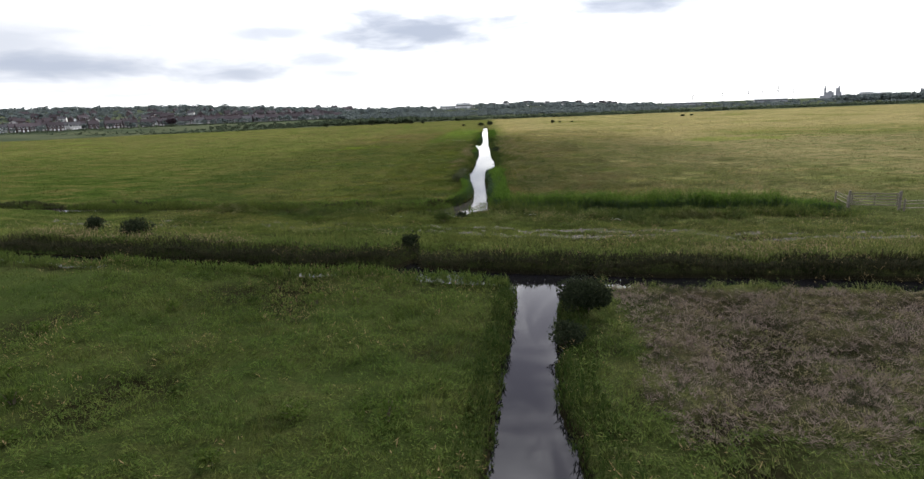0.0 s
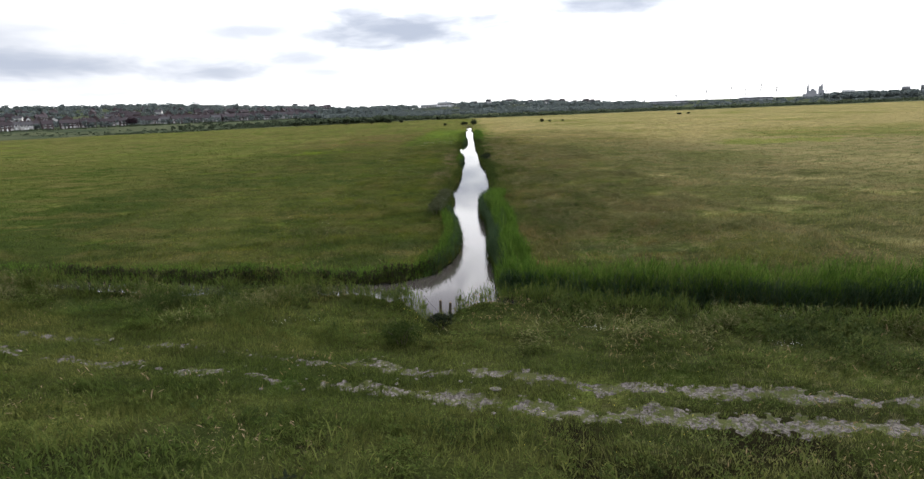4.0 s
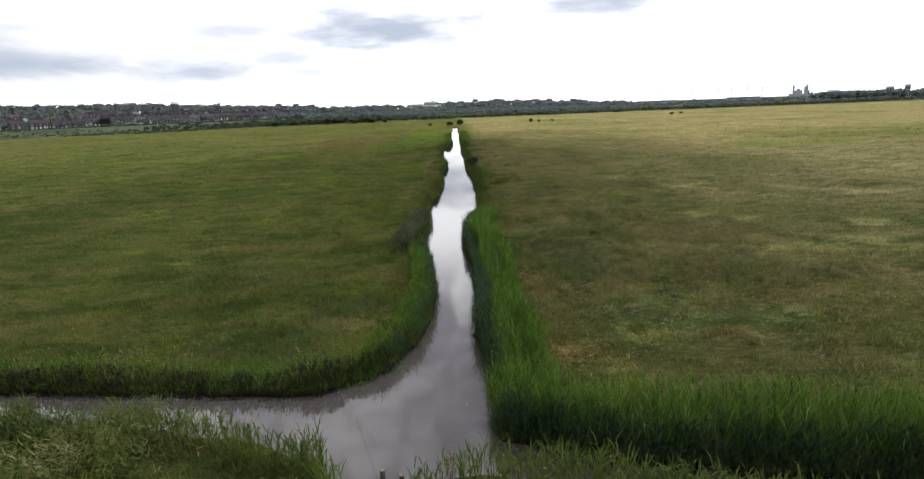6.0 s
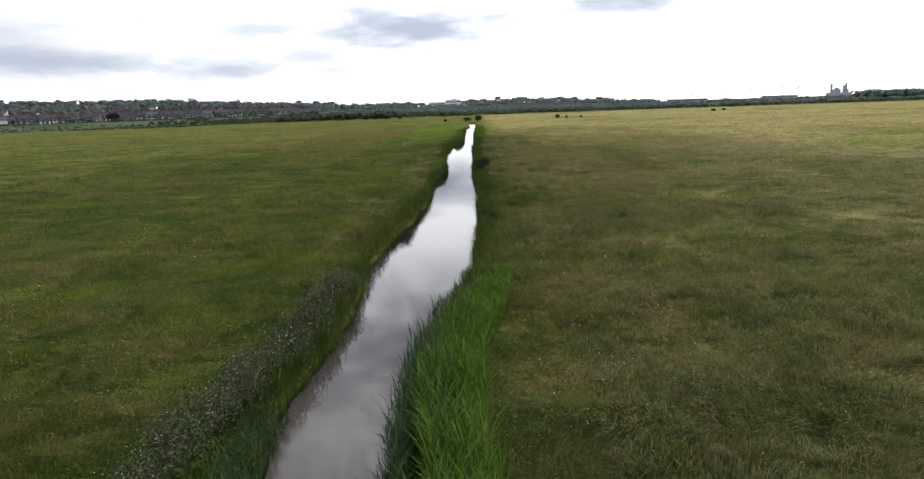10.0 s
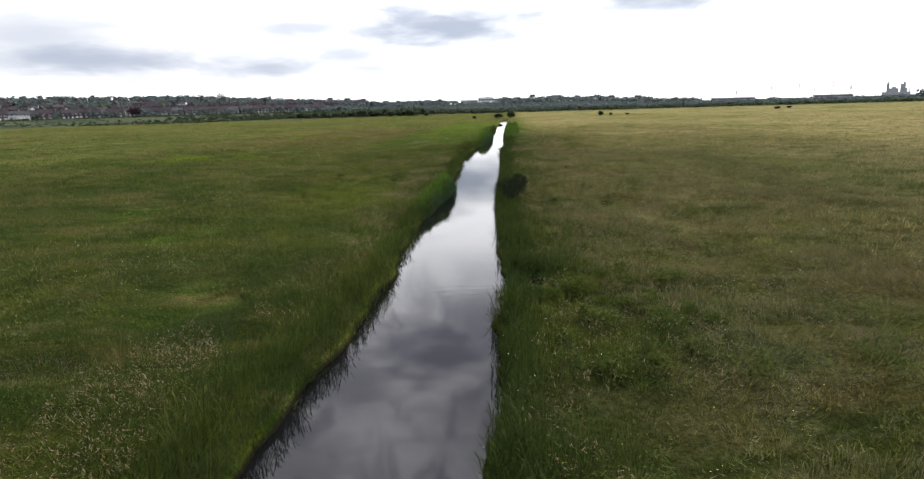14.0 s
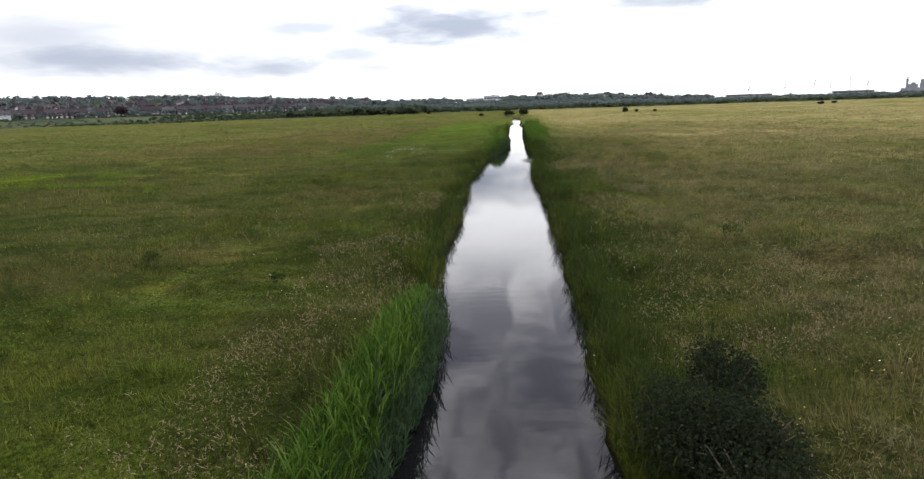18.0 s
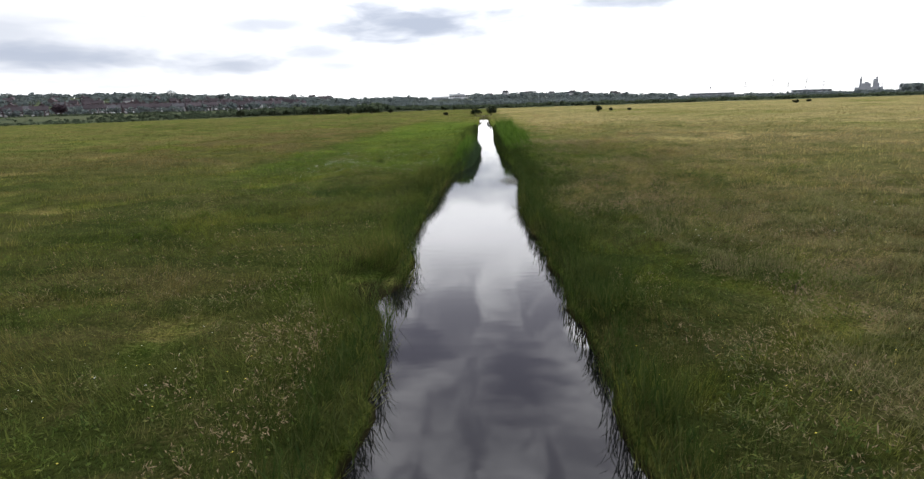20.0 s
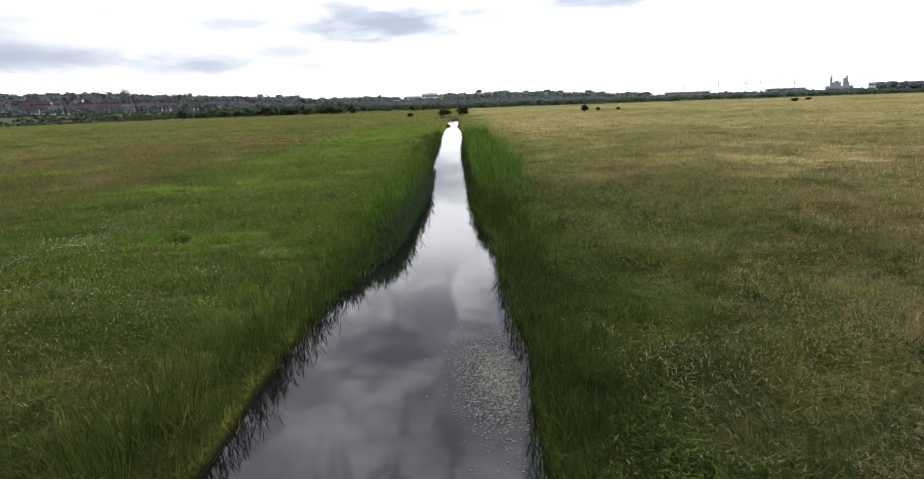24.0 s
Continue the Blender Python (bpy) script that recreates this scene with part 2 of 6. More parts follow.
        v = N.math("DIVIDE", N.math("SUBTRACT", y, py), wy)
        q = N.math("ADD", N.math("SQRT", N.math("ADD", N.math("MULTIPLY", u, u), N.math("MULTIPLY", v, v))), N.math("MULTIPLY", N.math("SUBTRACT", patch, 0.5), 4.0))
        c = N.mix(N.math("MULTIPLY", N.ramp(q, 1.1, 0.55), s), c, (0.120, 0.165, 0.016))
    # the close green clover sward beside the ditch, and the brown bents beyond its edge
    rim = N.math("ADD", N.math("SUBTRACT", x, N.math("SUBTRACT", N.math("MULTIPLY", y, 0.10), 23.6)), N.math("MULTIPLY", N.math("SUBTRACT", patch, 0.5), 9.0))
    span = N.math("MULTIPLY", N.ramp(y, 170.0, 182.0), N.ramp(y, 290.0, 250.0))
    lawn = N.math("MULTIPLY", N.math("MULTIPLY", N.ramp(rim, -0.8, 1.2), N.math("SUBTRACT", 1.0, east)), span)
    c = N.mix(N.math("MULTIPLY", lawn, 0.62), c, N.mix(N.ramp(small, 0.35, 0.65), (0.062, 0.118, 0.016), (0.098, 0.160, 0.026)))
    bents = N.math("MULTIPLY", N.math("MULTIPLY", N.ramp(rim, 0.0, -3.0), N.ramp(rim, -42.0, -14.0)), N.math("MULTIPLY", N.ramp(y, 178.0, 192.0), N.ramp(y, 275.0, 230.0)))
    c = N.mix(N.math("MULTIPLY", bents, N.math("ADD", 0.20, N.math("MULTIPLY", N.ramp(patch, 0.40, 0.60), 0.45))), c, (0.150, 0.108, 0.062))
    sorrel = N.math("MULTIPLY", N.math("MULTIPLY", N.ramp(off, 1.6, 3.0), N.ramp(off, 6.0, 3.6)), N.math("MULTIPLY", N.ramp(y, 55.0, 62.0), N.ramp(y, 104.0, 92.0)))
    c = N.mix(N.math("MULTIPLY", sorrel, 0.3), c, (0.130, 0.078, 0.034))
    for px, py, wx, wy, s in ((-7.5, 75.0, 4.5, 3.0, 0.28), (10.2, 73.0, 2.6, 4.0, 0.4), (13.6, 90.4, 2.2, 2.6, 0.4), (12.4, 64.6, 3.0, 1.8, 0.35), (1.4, 110.4, 1.5, 2.0, 0.6), (15.8, 86.8, 2.0, 1.6, 0.5),
                              (-0.6, 68.8, 1.6, 1.5, 0.6), (10.4, 115.6, 1.8, 1.2, 0.7), (14.3, 108.2, 1.2, 1.6, 0.5),
                              (-4.5, 66.0, 8.0, 6.5, 0.22), (0.5, 119.5, 5.0, 8.0, 0.40), (3.5, 170.0, 4.5, 5.0, 0.40), (16.2, 170.0, 3.2, 2.6, 0.5), (15.0, 158.5, 2.0, 1.5, 0.4), (14.8, 174.5, 4.6, 5.5, 0.38), (11.0, 78.0, 4.5, 8.0, 0.45), (14.0, 63.5, 7.5, 4.5, 0.42), (-6.0, 63.5, 7.0, 2.5, 0.25)):   # stands of dark blue-green sedge and nettle, and other patches set darker
        u = N.math("DIVIDE", N.math("SUBTRACT", x, px), wx)
        v = N.math("DIVIDE", N.math("SUBTRACT", y, py), wy)
        q = N.math("ADD", N.math("SQRT", N.math("ADD", N.math("MULTIPLY", u, u), N.math("MULTIPLY", v, v))), N.math("MULTIPLY", N.math("SUBTRACT", patch, 0.5), 3.0))
        c = N.mix(N.math("MULTIPLY", N.ramp(q, 1.3, 0.4), s), c, (0.030, 0.056, 0.022))
    tint = N.noise(at, 0.24, 3.0, 0.5, 0.8)
    close = N.math("MULTIPLY", N.ramp(N.math("ABSOLUTE", off), 24.0, 14.0), N.ramp(y, 58.0, 64.0))
    c = N.mix(N.math("MULTIPLY", N.ramp(tint, 0.55, 0.63), N.math("MULTIPLY", close, 0.40)), c, (0.118, 0.130, 0.018))
    c = N.mix(N.math("MULTIPLY", N.ramp(tint, 0.45, 0.37), N.math("MULTIPLY", N.math("MULTIPLY", close, east), 0.45)), c, (0.120, 0.076, 0.030))
    swirl = N.noise(N.add("ShaderNodeVectorMath", at, (0.9, 1.3, 1.0), operation="MULTIPLY").outputs[0], 1.1, 4.0, 0.6, 2.4)
    c = N.mix(N.math("MULTIPLY", N.ramp(swirl, 0.53, 0.63), N.math("MULTIPLY", east, 0.55)), c, (0.185, 0.170, 0.108))
    # dips between the swirls darkened in colour, in place of shading
    c = N.mix(N.math("MULTIPLY", N.ramp(swirl, 0.47, 0.38), 0.42), c, (0.028, 0.040, 0.012))
    # turf scaled brighter along y: the lighter look of distance put into colour
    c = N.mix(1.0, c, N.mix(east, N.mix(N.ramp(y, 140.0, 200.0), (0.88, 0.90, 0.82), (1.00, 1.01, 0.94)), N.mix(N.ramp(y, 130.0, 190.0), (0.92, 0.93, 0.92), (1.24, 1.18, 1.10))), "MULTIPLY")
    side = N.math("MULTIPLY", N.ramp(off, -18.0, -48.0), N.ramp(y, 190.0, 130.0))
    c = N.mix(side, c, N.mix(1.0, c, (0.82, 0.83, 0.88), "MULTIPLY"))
    out = N.tree.nodes.new("NodeGroupOutput")
    N.put(out.inputs[0], c)
    return g


MEADOW = meadow_tone()


def tone(N):
    n = N.tree.nodes.new("ShaderNodeGroup")
    n.node_tree = MEADOW
    return n.outputs[0]


def leafy(name, colours, through_light=0.35, meadow=0.0, gloss=0.004):
    """Leaves and blades: colours mixed blade by blade, over the meadow's own tone, with light passing through."""
    m, N = material(name)
    r = N.add("ShaderNodeNewGeometry").outputs["Random Per Island"]
    c = N.mix(N.ramp(r, 0.0, 0.5), colours[0], colours[1])
    c = N.mix(N.ramp(r, 0.5, 1.0), c, colours[2])
    at = N.add("ShaderNodeNewGeometry").outputs["Position"]
    c = N.mix(N.math("MULTIPLY", N.ramp(N.noise(at, 0.9, 4.0), 0.45, 0.75), 0.35), c, colours[2])
    if meadow:
        t = tone(N)
        t = N.mix(1.0, t, N.mix(r, (0.48, 0.50, 0.42), (1.66, 1.60, 1.40)), "MULTIPLY")
        c = N.mix(meadow, c, t)
    d = N.add("ShaderNodeBsdfDiffuse", c, 0.9)
    tr = N.add("ShaderNodeBsdfTranslucent", c)
    s = N.add("ShaderNodeMixShader", through_light, d, tr)
    gl = N.add("ShaderNodeBsdfGlossy", (0.8, 0.85, 0.9, 1.0), 0.5)
    finish(N, N.add("ShaderNodeMixShader", gloss * 0.5, s, gl))
    return m


m_ground, N = material("meadow_turf")
at = N.add("ShaderNodeNewGeometry").outputs["Position"]
xx, yy, zz = N.add("ShaderNodeSeparateXYZ", at).outputs
grain = N.noise(at, 7.0, 8.0, 0.8)
fleck = N.noise(at, 13.0, 5.0, 0.8)
tuft = N.noise(N.add("ShaderNodeVectorMath", at, (0.6, 1.5, 1.0), operation="MULTIPLY").outputs[0], 0.8, 5.0, 0.65, 0.5)
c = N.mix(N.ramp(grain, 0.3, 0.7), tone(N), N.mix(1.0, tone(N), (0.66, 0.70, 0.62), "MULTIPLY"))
c = N.mix(1.0, c, N.mix(N.ramp(fleck, 0.36, 0.64), (0.42, 0.46, 0.36), (1.62, 1.58, 1.42)), "MULTIPLY")
# bank mud, its colour deepened to hold the shadow at the water's edge
mud = N.mix(N.ramp(grain, 0.3, 0.7), (0.010, 0.010, 0.005), (0.020, 0.018, 0.010))
c = N.mix(N.ramp(zz, 0.16, 0.02), c, mud)
# carried higher by the trackside ditch to paint the shaded bank face
c = N.mix(N.math("MULTIPLY", N.ramp(yy, 47.0, 45.0), N.ramp(zz, 0.40, 0.16)), c, mud)
# dead thatch, darkened to carry the shade between the grass blades
thatch_shade = N.mix(N.ramp(grain, 0.3, 0.7), (0.012, 0.016, 0.006), (0.028, 0.028, 0.013))
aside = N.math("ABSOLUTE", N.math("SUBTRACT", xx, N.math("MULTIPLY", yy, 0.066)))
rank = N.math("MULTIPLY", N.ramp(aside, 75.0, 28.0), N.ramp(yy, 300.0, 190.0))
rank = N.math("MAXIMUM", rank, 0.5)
c = N.mix(N.math("MULTIPLY", rank, N.math("MULTIPLY", N.ramp(zz, 0.12, 0.30), 0.58)), c, thatch_shade)
distant = N.ramp(N.math("SUBTRACT", yy, N.math("MULTIPLY", N.math("MINIMUM", xx, 0.0), 0.55)), 500.0, 535.0)
crops = N.math("MULTIPLY", N.ramp(xx, -690.0, -740.0), N.ramp(yy, 860.0, 900.0))
# distant ground lifted in tone, haze put into its colour
c = N.mix(distant, c, N.mix(N.ramp(N.noise(at, 0.012, 4.0), 0.42, 0.6), (0.032, 0.042, 0.026), (0.054, 0.062, 0.036)))
c = N.mix(crops, c, (0.085, 0.110, 0.040))
both = N.math("ADD", grain, N.math("MULTIPLY", tuft, 2.0))
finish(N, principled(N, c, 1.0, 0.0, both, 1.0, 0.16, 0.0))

m_water, N = material("ditch_water")
at = N.add("ShaderNodeNewGeometry").outputs["Position"]
ripple = N.noise(N.add("ShaderNodeVectorMath", at, (1.0, 2.2, 1.0), operation="MULTIPLY").outputs[0], 1.6, 3.0, 0.5, 0.2)
calm = N.ramp(N.noise(at, 0.10, 2.0), 0.40, 0.62)
along = N.add("ShaderNodeSeparateXYZ", at).outputs[1]
shallow = N.math("MULTIPLY", N.ramp(along, 101.0, 80.0), N.ramp(along, 48.0, 60.0))
silt = N.mix(N.noise(at, 0.5, 4.0), N.mix(shallow, (0.002, 0.002, 0.003), (0.022, 0.020, 0.018)), N.mix(shallow, (0.005, 0.005, 0.006), (0.044, 0.040, 0.037)))
p = principled(N, silt, 0.035, 0.0, N.math("MULTIPLY", ripple, N.math("ADD", 0.25, N.math("MULTIPLY", calm, 0.9))), 0.022, 0.05)
p.inputs["IOR"].default_value = 1.40
p.inputs["Specular IOR Level"].default_value = 0.6
finish(N, p)

m_grass = leafy("meadow_grass", [(0.045, 0.070, 0.010), (0.070, 0.080, 0.016), (0.11, 0.092, 0.032)], 0.50, 0.85)
m_lush = leafy("lush_grass", [(0.034, 0.064, 0.010), (0.056, 0.090, 0.015), (0.092, 0.108, 0.026)], 0.35, 0.35)
m_reed = leafy("reed_leaf", [(0.018, 0.044, 0.006), (0.052, 0.108, 0.012), (0.104, 0.156, 0.028)], 0.38)
# for leaning reeds, and as painted shade at the foot of the reed bed
m_reed_blue = leafy("leaning_and_shade_leaf", [(0.022, 0.044, 0.020), (0.036, 0.064, 0.028), (0.060, 0.088, 0.042)], 0.35)
m_reed_dull = leafy("sedge_leaf", [(0.017, 0.033, 0.007), (0.030, 0.050, 0.010), (0.056, 0.068, 0.020)], 0.32)
# bank-foot shade put into a leaf colour; also the dark mown stubble
m_shade_stubble = leafy("shade_and_stubble_leaf", [(0.016, 0.020, 0.010), (0.030, 0.032, 0.016), (0.046, 0.042, 0.024)], 0.25)
m_plume = leafy("grass_plume", [(0.180, 0.138, 0.078), (0.250, 0.192, 0.120), (0.120, 0.098, 0.046)], 0.3)
m_straw = leafy("straw", [(0.17, 0.128, 0.060), (0.23, 0.172, 0.092), (0.13, 0.105, 0.042)], 0.3)
m_lodged = leafy("lodged_grass", [(0.090, 0.092, 0.036), (0.150, 0.132, 0.072), (0.230, 0.190, 0.125)], 0.3, 0.35, 0.0)
m_combed = leafy("combed_grass", [(0.074, 0.086, 0.028), (0.126, 0.132, 0.052), (0.215, 0.198, 0.108)], 0.3, 0.20, 0.0)
m_hay = leafy("cut_hay", [(0.090, 0.068, 0.056), (0.125, 0.098, 0.080), (0.190, 0.155, 0.122)], 0.2)
m_bush = leafy("bush_leaf", [(0.014, 0.019, 0.012), (0.022, 0.029, 0.015), (0.036, 0.044, 0.024)], 0.2, 0.0, 0.0)
m_bramble = leafy("bramble_leaf", [(0.024, 0.033, 0.012), (0.046, 0.058, 0.022), (0.110, 0.116, 0.072)], 0.25)
# the pale blue-grey of distance haze is put into this leaf colour
m_tree_haze = leafy("hazed_tree_leaf", [(0.080, 0.100, 0.104), (0.104, 0.126, 0.126), (0.130, 0.152, 0.140)], 0.4, 0.0, 0.0)
m_scrub = leafy("scrub_leaf", [(0.040, 0.056, 0.036), (0.056, 0.074, 0.046), (0.078, 0.096, 0.058)], 0.35, 0.0, 0.0)
m_copper = leafy("copper_leaf", [(0.034, 0.024, 0.030), (0.048, 0.034, 0.041), (0.066, 0.048, 0.055)], 0.3, 0.0, 0.0)
m_petal = plain("white_petal", (0.75, 0.75, 0.70), (0.82, 0.81, 0.76), 30)
m_yellow = plain("yellow_petal", (0.55, 0.45, 0.05), (0.62, 0.52, 0.10), 30)
m_bark = plain("bark", (0.07, 0.055, 0.04), (0.12, 0.10, 0.075), 8, 0.9, 0, 0.8)
m_gravel, N = material("track_gravel")
at = N.add("ShaderNodeNewGeometry").outputs["Position"]
pebble = N.noise(at, 9.0, 5.0, 0.75)
turf = N.noise(at, 2.6, 5.0, 0.75)
c = N.mix(N.ramp(pebble, 0.36, 0.64), (0.026, 0.024, 0.021), (0.118, 0.108, 0.102))
c = N.mix(N.ramp(turf, 0.46, 0.56), c, N.mix(pebble, (0.020, 0.026, 0.008), (0.060, 0.066, 0.024)))
finish(N, principled(N, c, 1.0, 0.0, pebble, 1.0, 0.03, 0.04))
m_stone = plain("pale_stone", (0.070, 0.064, 0.055), (0.15, 0.14, 0.125), 4, 0.9, 0, 0.6)
m_timber = plain("weathered_timber", (0.12, 0.105, 0.085), (0.21, 0.19, 0.16), 6, 0.85, 0, 0.6)
m_brick = plain("red_brick", (0.070, 0.054, 0.057), (0.112, 0.086, 0.088), 0.6, 0.9, 0, 0.3, 0.6)
m_render = plain("pale_render", (0.42, 0.41, 0.41), (0.56, 0.55, 0.54), 0.4, 0.9, 0, 0.2, 0.5)
m_white = plain("white_cladding", (0.74, 0.75, 0.76), (0.82, 0.83, 0.84), 0.2, 0.6, 0, 0.1)
m_tile = plain("roof_tile", (0.036, 0.031, 0.036), (0.066, 0.055, 0.060), 0.5, 0.9, 0, 0.4, 0.6)
m_slate = plain("roof_slate", (0.040, 0.040, 0.046), (0.068, 0.067, 0.073), 0.5, 0.8, 0, 0.4, 0.5)
m_glass = plain("window_glass", (0.03, 0.035, 0.04), (0.05, 0.055, 0.06), 1, 0.1, shine=0.5)
m_concrete = plain("grey_concrete", (0.30, 0.31, 0.33), (0.42, 0.43, 0.45), 0.1, 0.9, 0, 0.2)
m_steel = plain("galvanised_steel", (0.35, 0.36, 0.37), (0.45, 0.46, 0.47), 1, 0.5, 0.6)

# ---------------------------------------------------------------- the lie of the land
rng = np.random.default_rng(7)


def vnoise(x, y, size, seed=0):
    """Smooth value noise from 0 to 1 over cells of that size."""
    x, y = np.asarray(x, float) / size, np.asarray(y, float) / size
    i, j = np.floor(x).astype(np.int64), np.floor(y).astype(np.int64)
    u, v = x - i, y - j
    u, v = u * u * (3 - 2 * u), v * v * (3 - 2 * v)

    def h(a, b):
        n = (a * 374761393 + b * 668265263 + seed * 2147483647) & 0xFFFFFFFF
        n = ((n ^ (n >> 13)) * 1274126177) & 0xFFFFFFFF
        return ((n ^ (n >> 16)) & 0xFFFF) / 65535.0
    return (h(i, j) * (1 - u) + h(i + 1, j) * u) * (1 - v) + (h(i, j + 1) * (1 - u) + h(i + 1, j + 1) * u) * v


def line(points):
    a = np.array(points, float)
    return lambda s: np.interp(s, a[:, 0], a[:, 1])


# banks of the long ditch (y, x), north and south of the cross ditches
BANK_W = line([(55, 2.0), (61, 0.4), (62.6, 0.9), (64.7, 2.0), (67.7, 2.6), (71, 2.9), (76, 2.8), (79.3, 2.6), (82.5, 2.5), (86, 3.1), (90, 3.4), (95, 3.1), (104, 4.45), (110, 5.2), (115.6, 5.7),
               (124.6, 5.9), (129.6, 6.4), (133, 7.0), (136, 7.2), (142.5, 6.95), (149, 7.4), (151, 7.35), (152.6, 7.1), (153.8, 7.45), (155.3, 7.55), (156.2, 7.75), (159, 7.3), (164, 8.05), (172.7, 8.65), (177, 9.35), (182.5, 10.65), (193, 11.9), (215, 13), (285, 18.2), (315, 20.4)])
BANK_E = line([(55, 4.0), (58, 4.2), (63, 4.3), (65, 4.1), (70, 4.8), (75, 5.1), (80, 5.0), (84, 5.3), (88, 6.4), (92.8, 7.2), (95, 7.7), (100, 8.1), (106, 8.7), (111.6, 8.95), (112.6, 9.1), (113.2, 10.1), (113.8, 10.7), (114.8, 10.7), (115.2, 9.6), (116, 9.3),
               (124.4, 9.6), (132, 9.9), (138.7, 10.4), (153, 11.4), (158.4, 11.6), (165.4, 12), (172.6, 13), (181, 13.6), (188, 13.6), (202, 14.6), (215, 15.4), (231, 16.9), (285, 20.4), (315, 22.3)])
SOUTH_W = line([(-57.6, -9.13), (2.4, -1.33), (16.1, 0.56), (24.1, 1.93), (30.0, 3.02), (33.0, 3.31), (35.9, 2.33)])
SOUTH_E = line([(-57.6, -5.13), (2.4, 1.47), (16.1, 3.31), (20.1, 3.31), (24.1, 4.1), (28.1, 4.78), (31.0, 5.67), (33.0, 7.73), (35.9, 8.71)])
# cross ditches: far and near banks (x, y)
ONE_N = line([(-80, 62.4), (-22.7, 44.1), (-15.4, 41.5), (-4.06, 38.5), (-3.27, 38.5), (-2.58, 40.0), (-1.9, 38.1), (5.1, 35.7), (11.0, 34.3), (15.6, 33.4), (80, 20.4)])
ONE_S = line([(-80, 58.4), (-18.8, 40.0), (-10.9, 37.7), (-5.0, 36.2), (1.84, 33.7), (8.7, 32.0), (15.1, 31.0), (80, 17.6)])
TWO_N = line([(-80, 80), (-19, 64.6), (-12, 62.7), (-4.3, 61.3), (-1.2, 61.0), (0.8, 62.4), (4.2, 57.6), (7.2, 56), (12.8, 54.5), (17.5, 53.2), (33, 49.2)])
TWO_S = line([(-80, 77), (-19, 62.2), (-10, 60.2), (-4, 58.8), (-0.6, 57.0), (0.4, 54.6), (1.5, 54.6), (2.2, 56), (5, 55.5), (10, 53.8), (17, 51.6), (33, 47.6)])


def wet(x, y):
    """Metres into the water from its edge; below zero on land."""
    x, y = np.asarray(x, float), np.asarray(y, float)
    j = 0.32 * (vnoise(x, y, 1.1, 3) - 0.5) + 0.16 * (vnoise(x, y, 0.4, 4) - 0.5)
    a = np.minimum(np.minimum(x - BANK_W(y), BANK_E(y) - x), np.minimum(y - 55.5, 314 - y))
    b = np.minimum(np.minimum(x - SOUTH_W(y), SOUTH_E(y) - x), 35.4 - y)
    c = 0.95 * np.minimum(ONE_N(x) - y, y - ONE_S(x))
    d = np.minimum(0.95 * np.minimum(TWO_N(x) - y, y - TWO_S(x)), 33 - x)
    return np.maximum(np.maximum(a, b), np.maximum(c, d)) + j


# the farm track: its middle line (x, y); two ruts 0.86 m either side
TRACK = line([(-120, 82), (-35, 59.2), (-27.8, 57.1), (-18.2, 54.3), (-9.75, 51.7), (-7, 50.8), (-2.1, 48.95), (3.7, 47.1), (13, 44.6), (21, 42.4), (120, 14)])


def rut(x, y):
    """1 in the ruts of the track, 0 off it."""
    d = np.abs(np.abs(y - TRACK(x) + 0.12 * (vnoise(x, y, 3.0, 9) - 0.5)) - 0.86)
    worn = np.clip((x + 38 + 10 * vnoise(x, y, 4, 11)) / 16, 0, 1)
    south = y < TRACK(x)
    wide = np.where(south, 0.19 + 0.32 * np.clip((x + 2.5) / 4, 0, 1), 0.17 + 0.17 * np.clip((x + 4) / 5, 0, 1))
    return np.clip((wide * worn - d) / 0.26 + 0.1 + 1.3 * (vnoise(x, y, 0.9, 12) - 0.5) + 2.0 * (vnoise(x, y, 0.22, 13) - 0.5), 0, 1) * (d < 0.9)


def hill(x, y):
    r, a = np.hypot(x, y - 100), np.degrees(np.arctan2(x, np.maximum(y - 100, 1)))
    top = np.interp(a, [-60, -38, -25, -15, -8, 0, 8, 14, 19, 60], [30, 29, 27, 16, 11, 10, 13, 7, 1, 0])
    f = np.clip((r - 560) / 700, 0, 1)
    g = np.clip((r - 385) / 90, 0, 1) * np.clip((-8 - a) / 6, 0, 1)
    return np.where(y > 100, top * f * f * (3 - 2 * f) + 3.2 * g * g * (3 - 2 * g), 0)


def ground_z(x, y):
    base = 0.38 + 0.42 * (vnoise(x, y, 4.2, 1) - 0.5) + 0.32 * (vnoise(x, y, 1.5, 2) - 0.5) + 0.10 * (vnoise(x, y, 17, 5) - 0.5)
    m = wet(x, y)
    f = np.clip((m + 0.32) / 0.7, 0, 1)
    z = base * (1 - f) + (-0.55) * f
    z = np.where(z > 0.03, np.maximum(z - 0.50 * np.exp(-((x - 6.6) / 0.75) ** 2 - ((y - 153.3) / 1.4) ** 2), 0.03), z)     # where cattle come down to drink
    return z - 0.07 * rut(x, y) + hill(x, y)


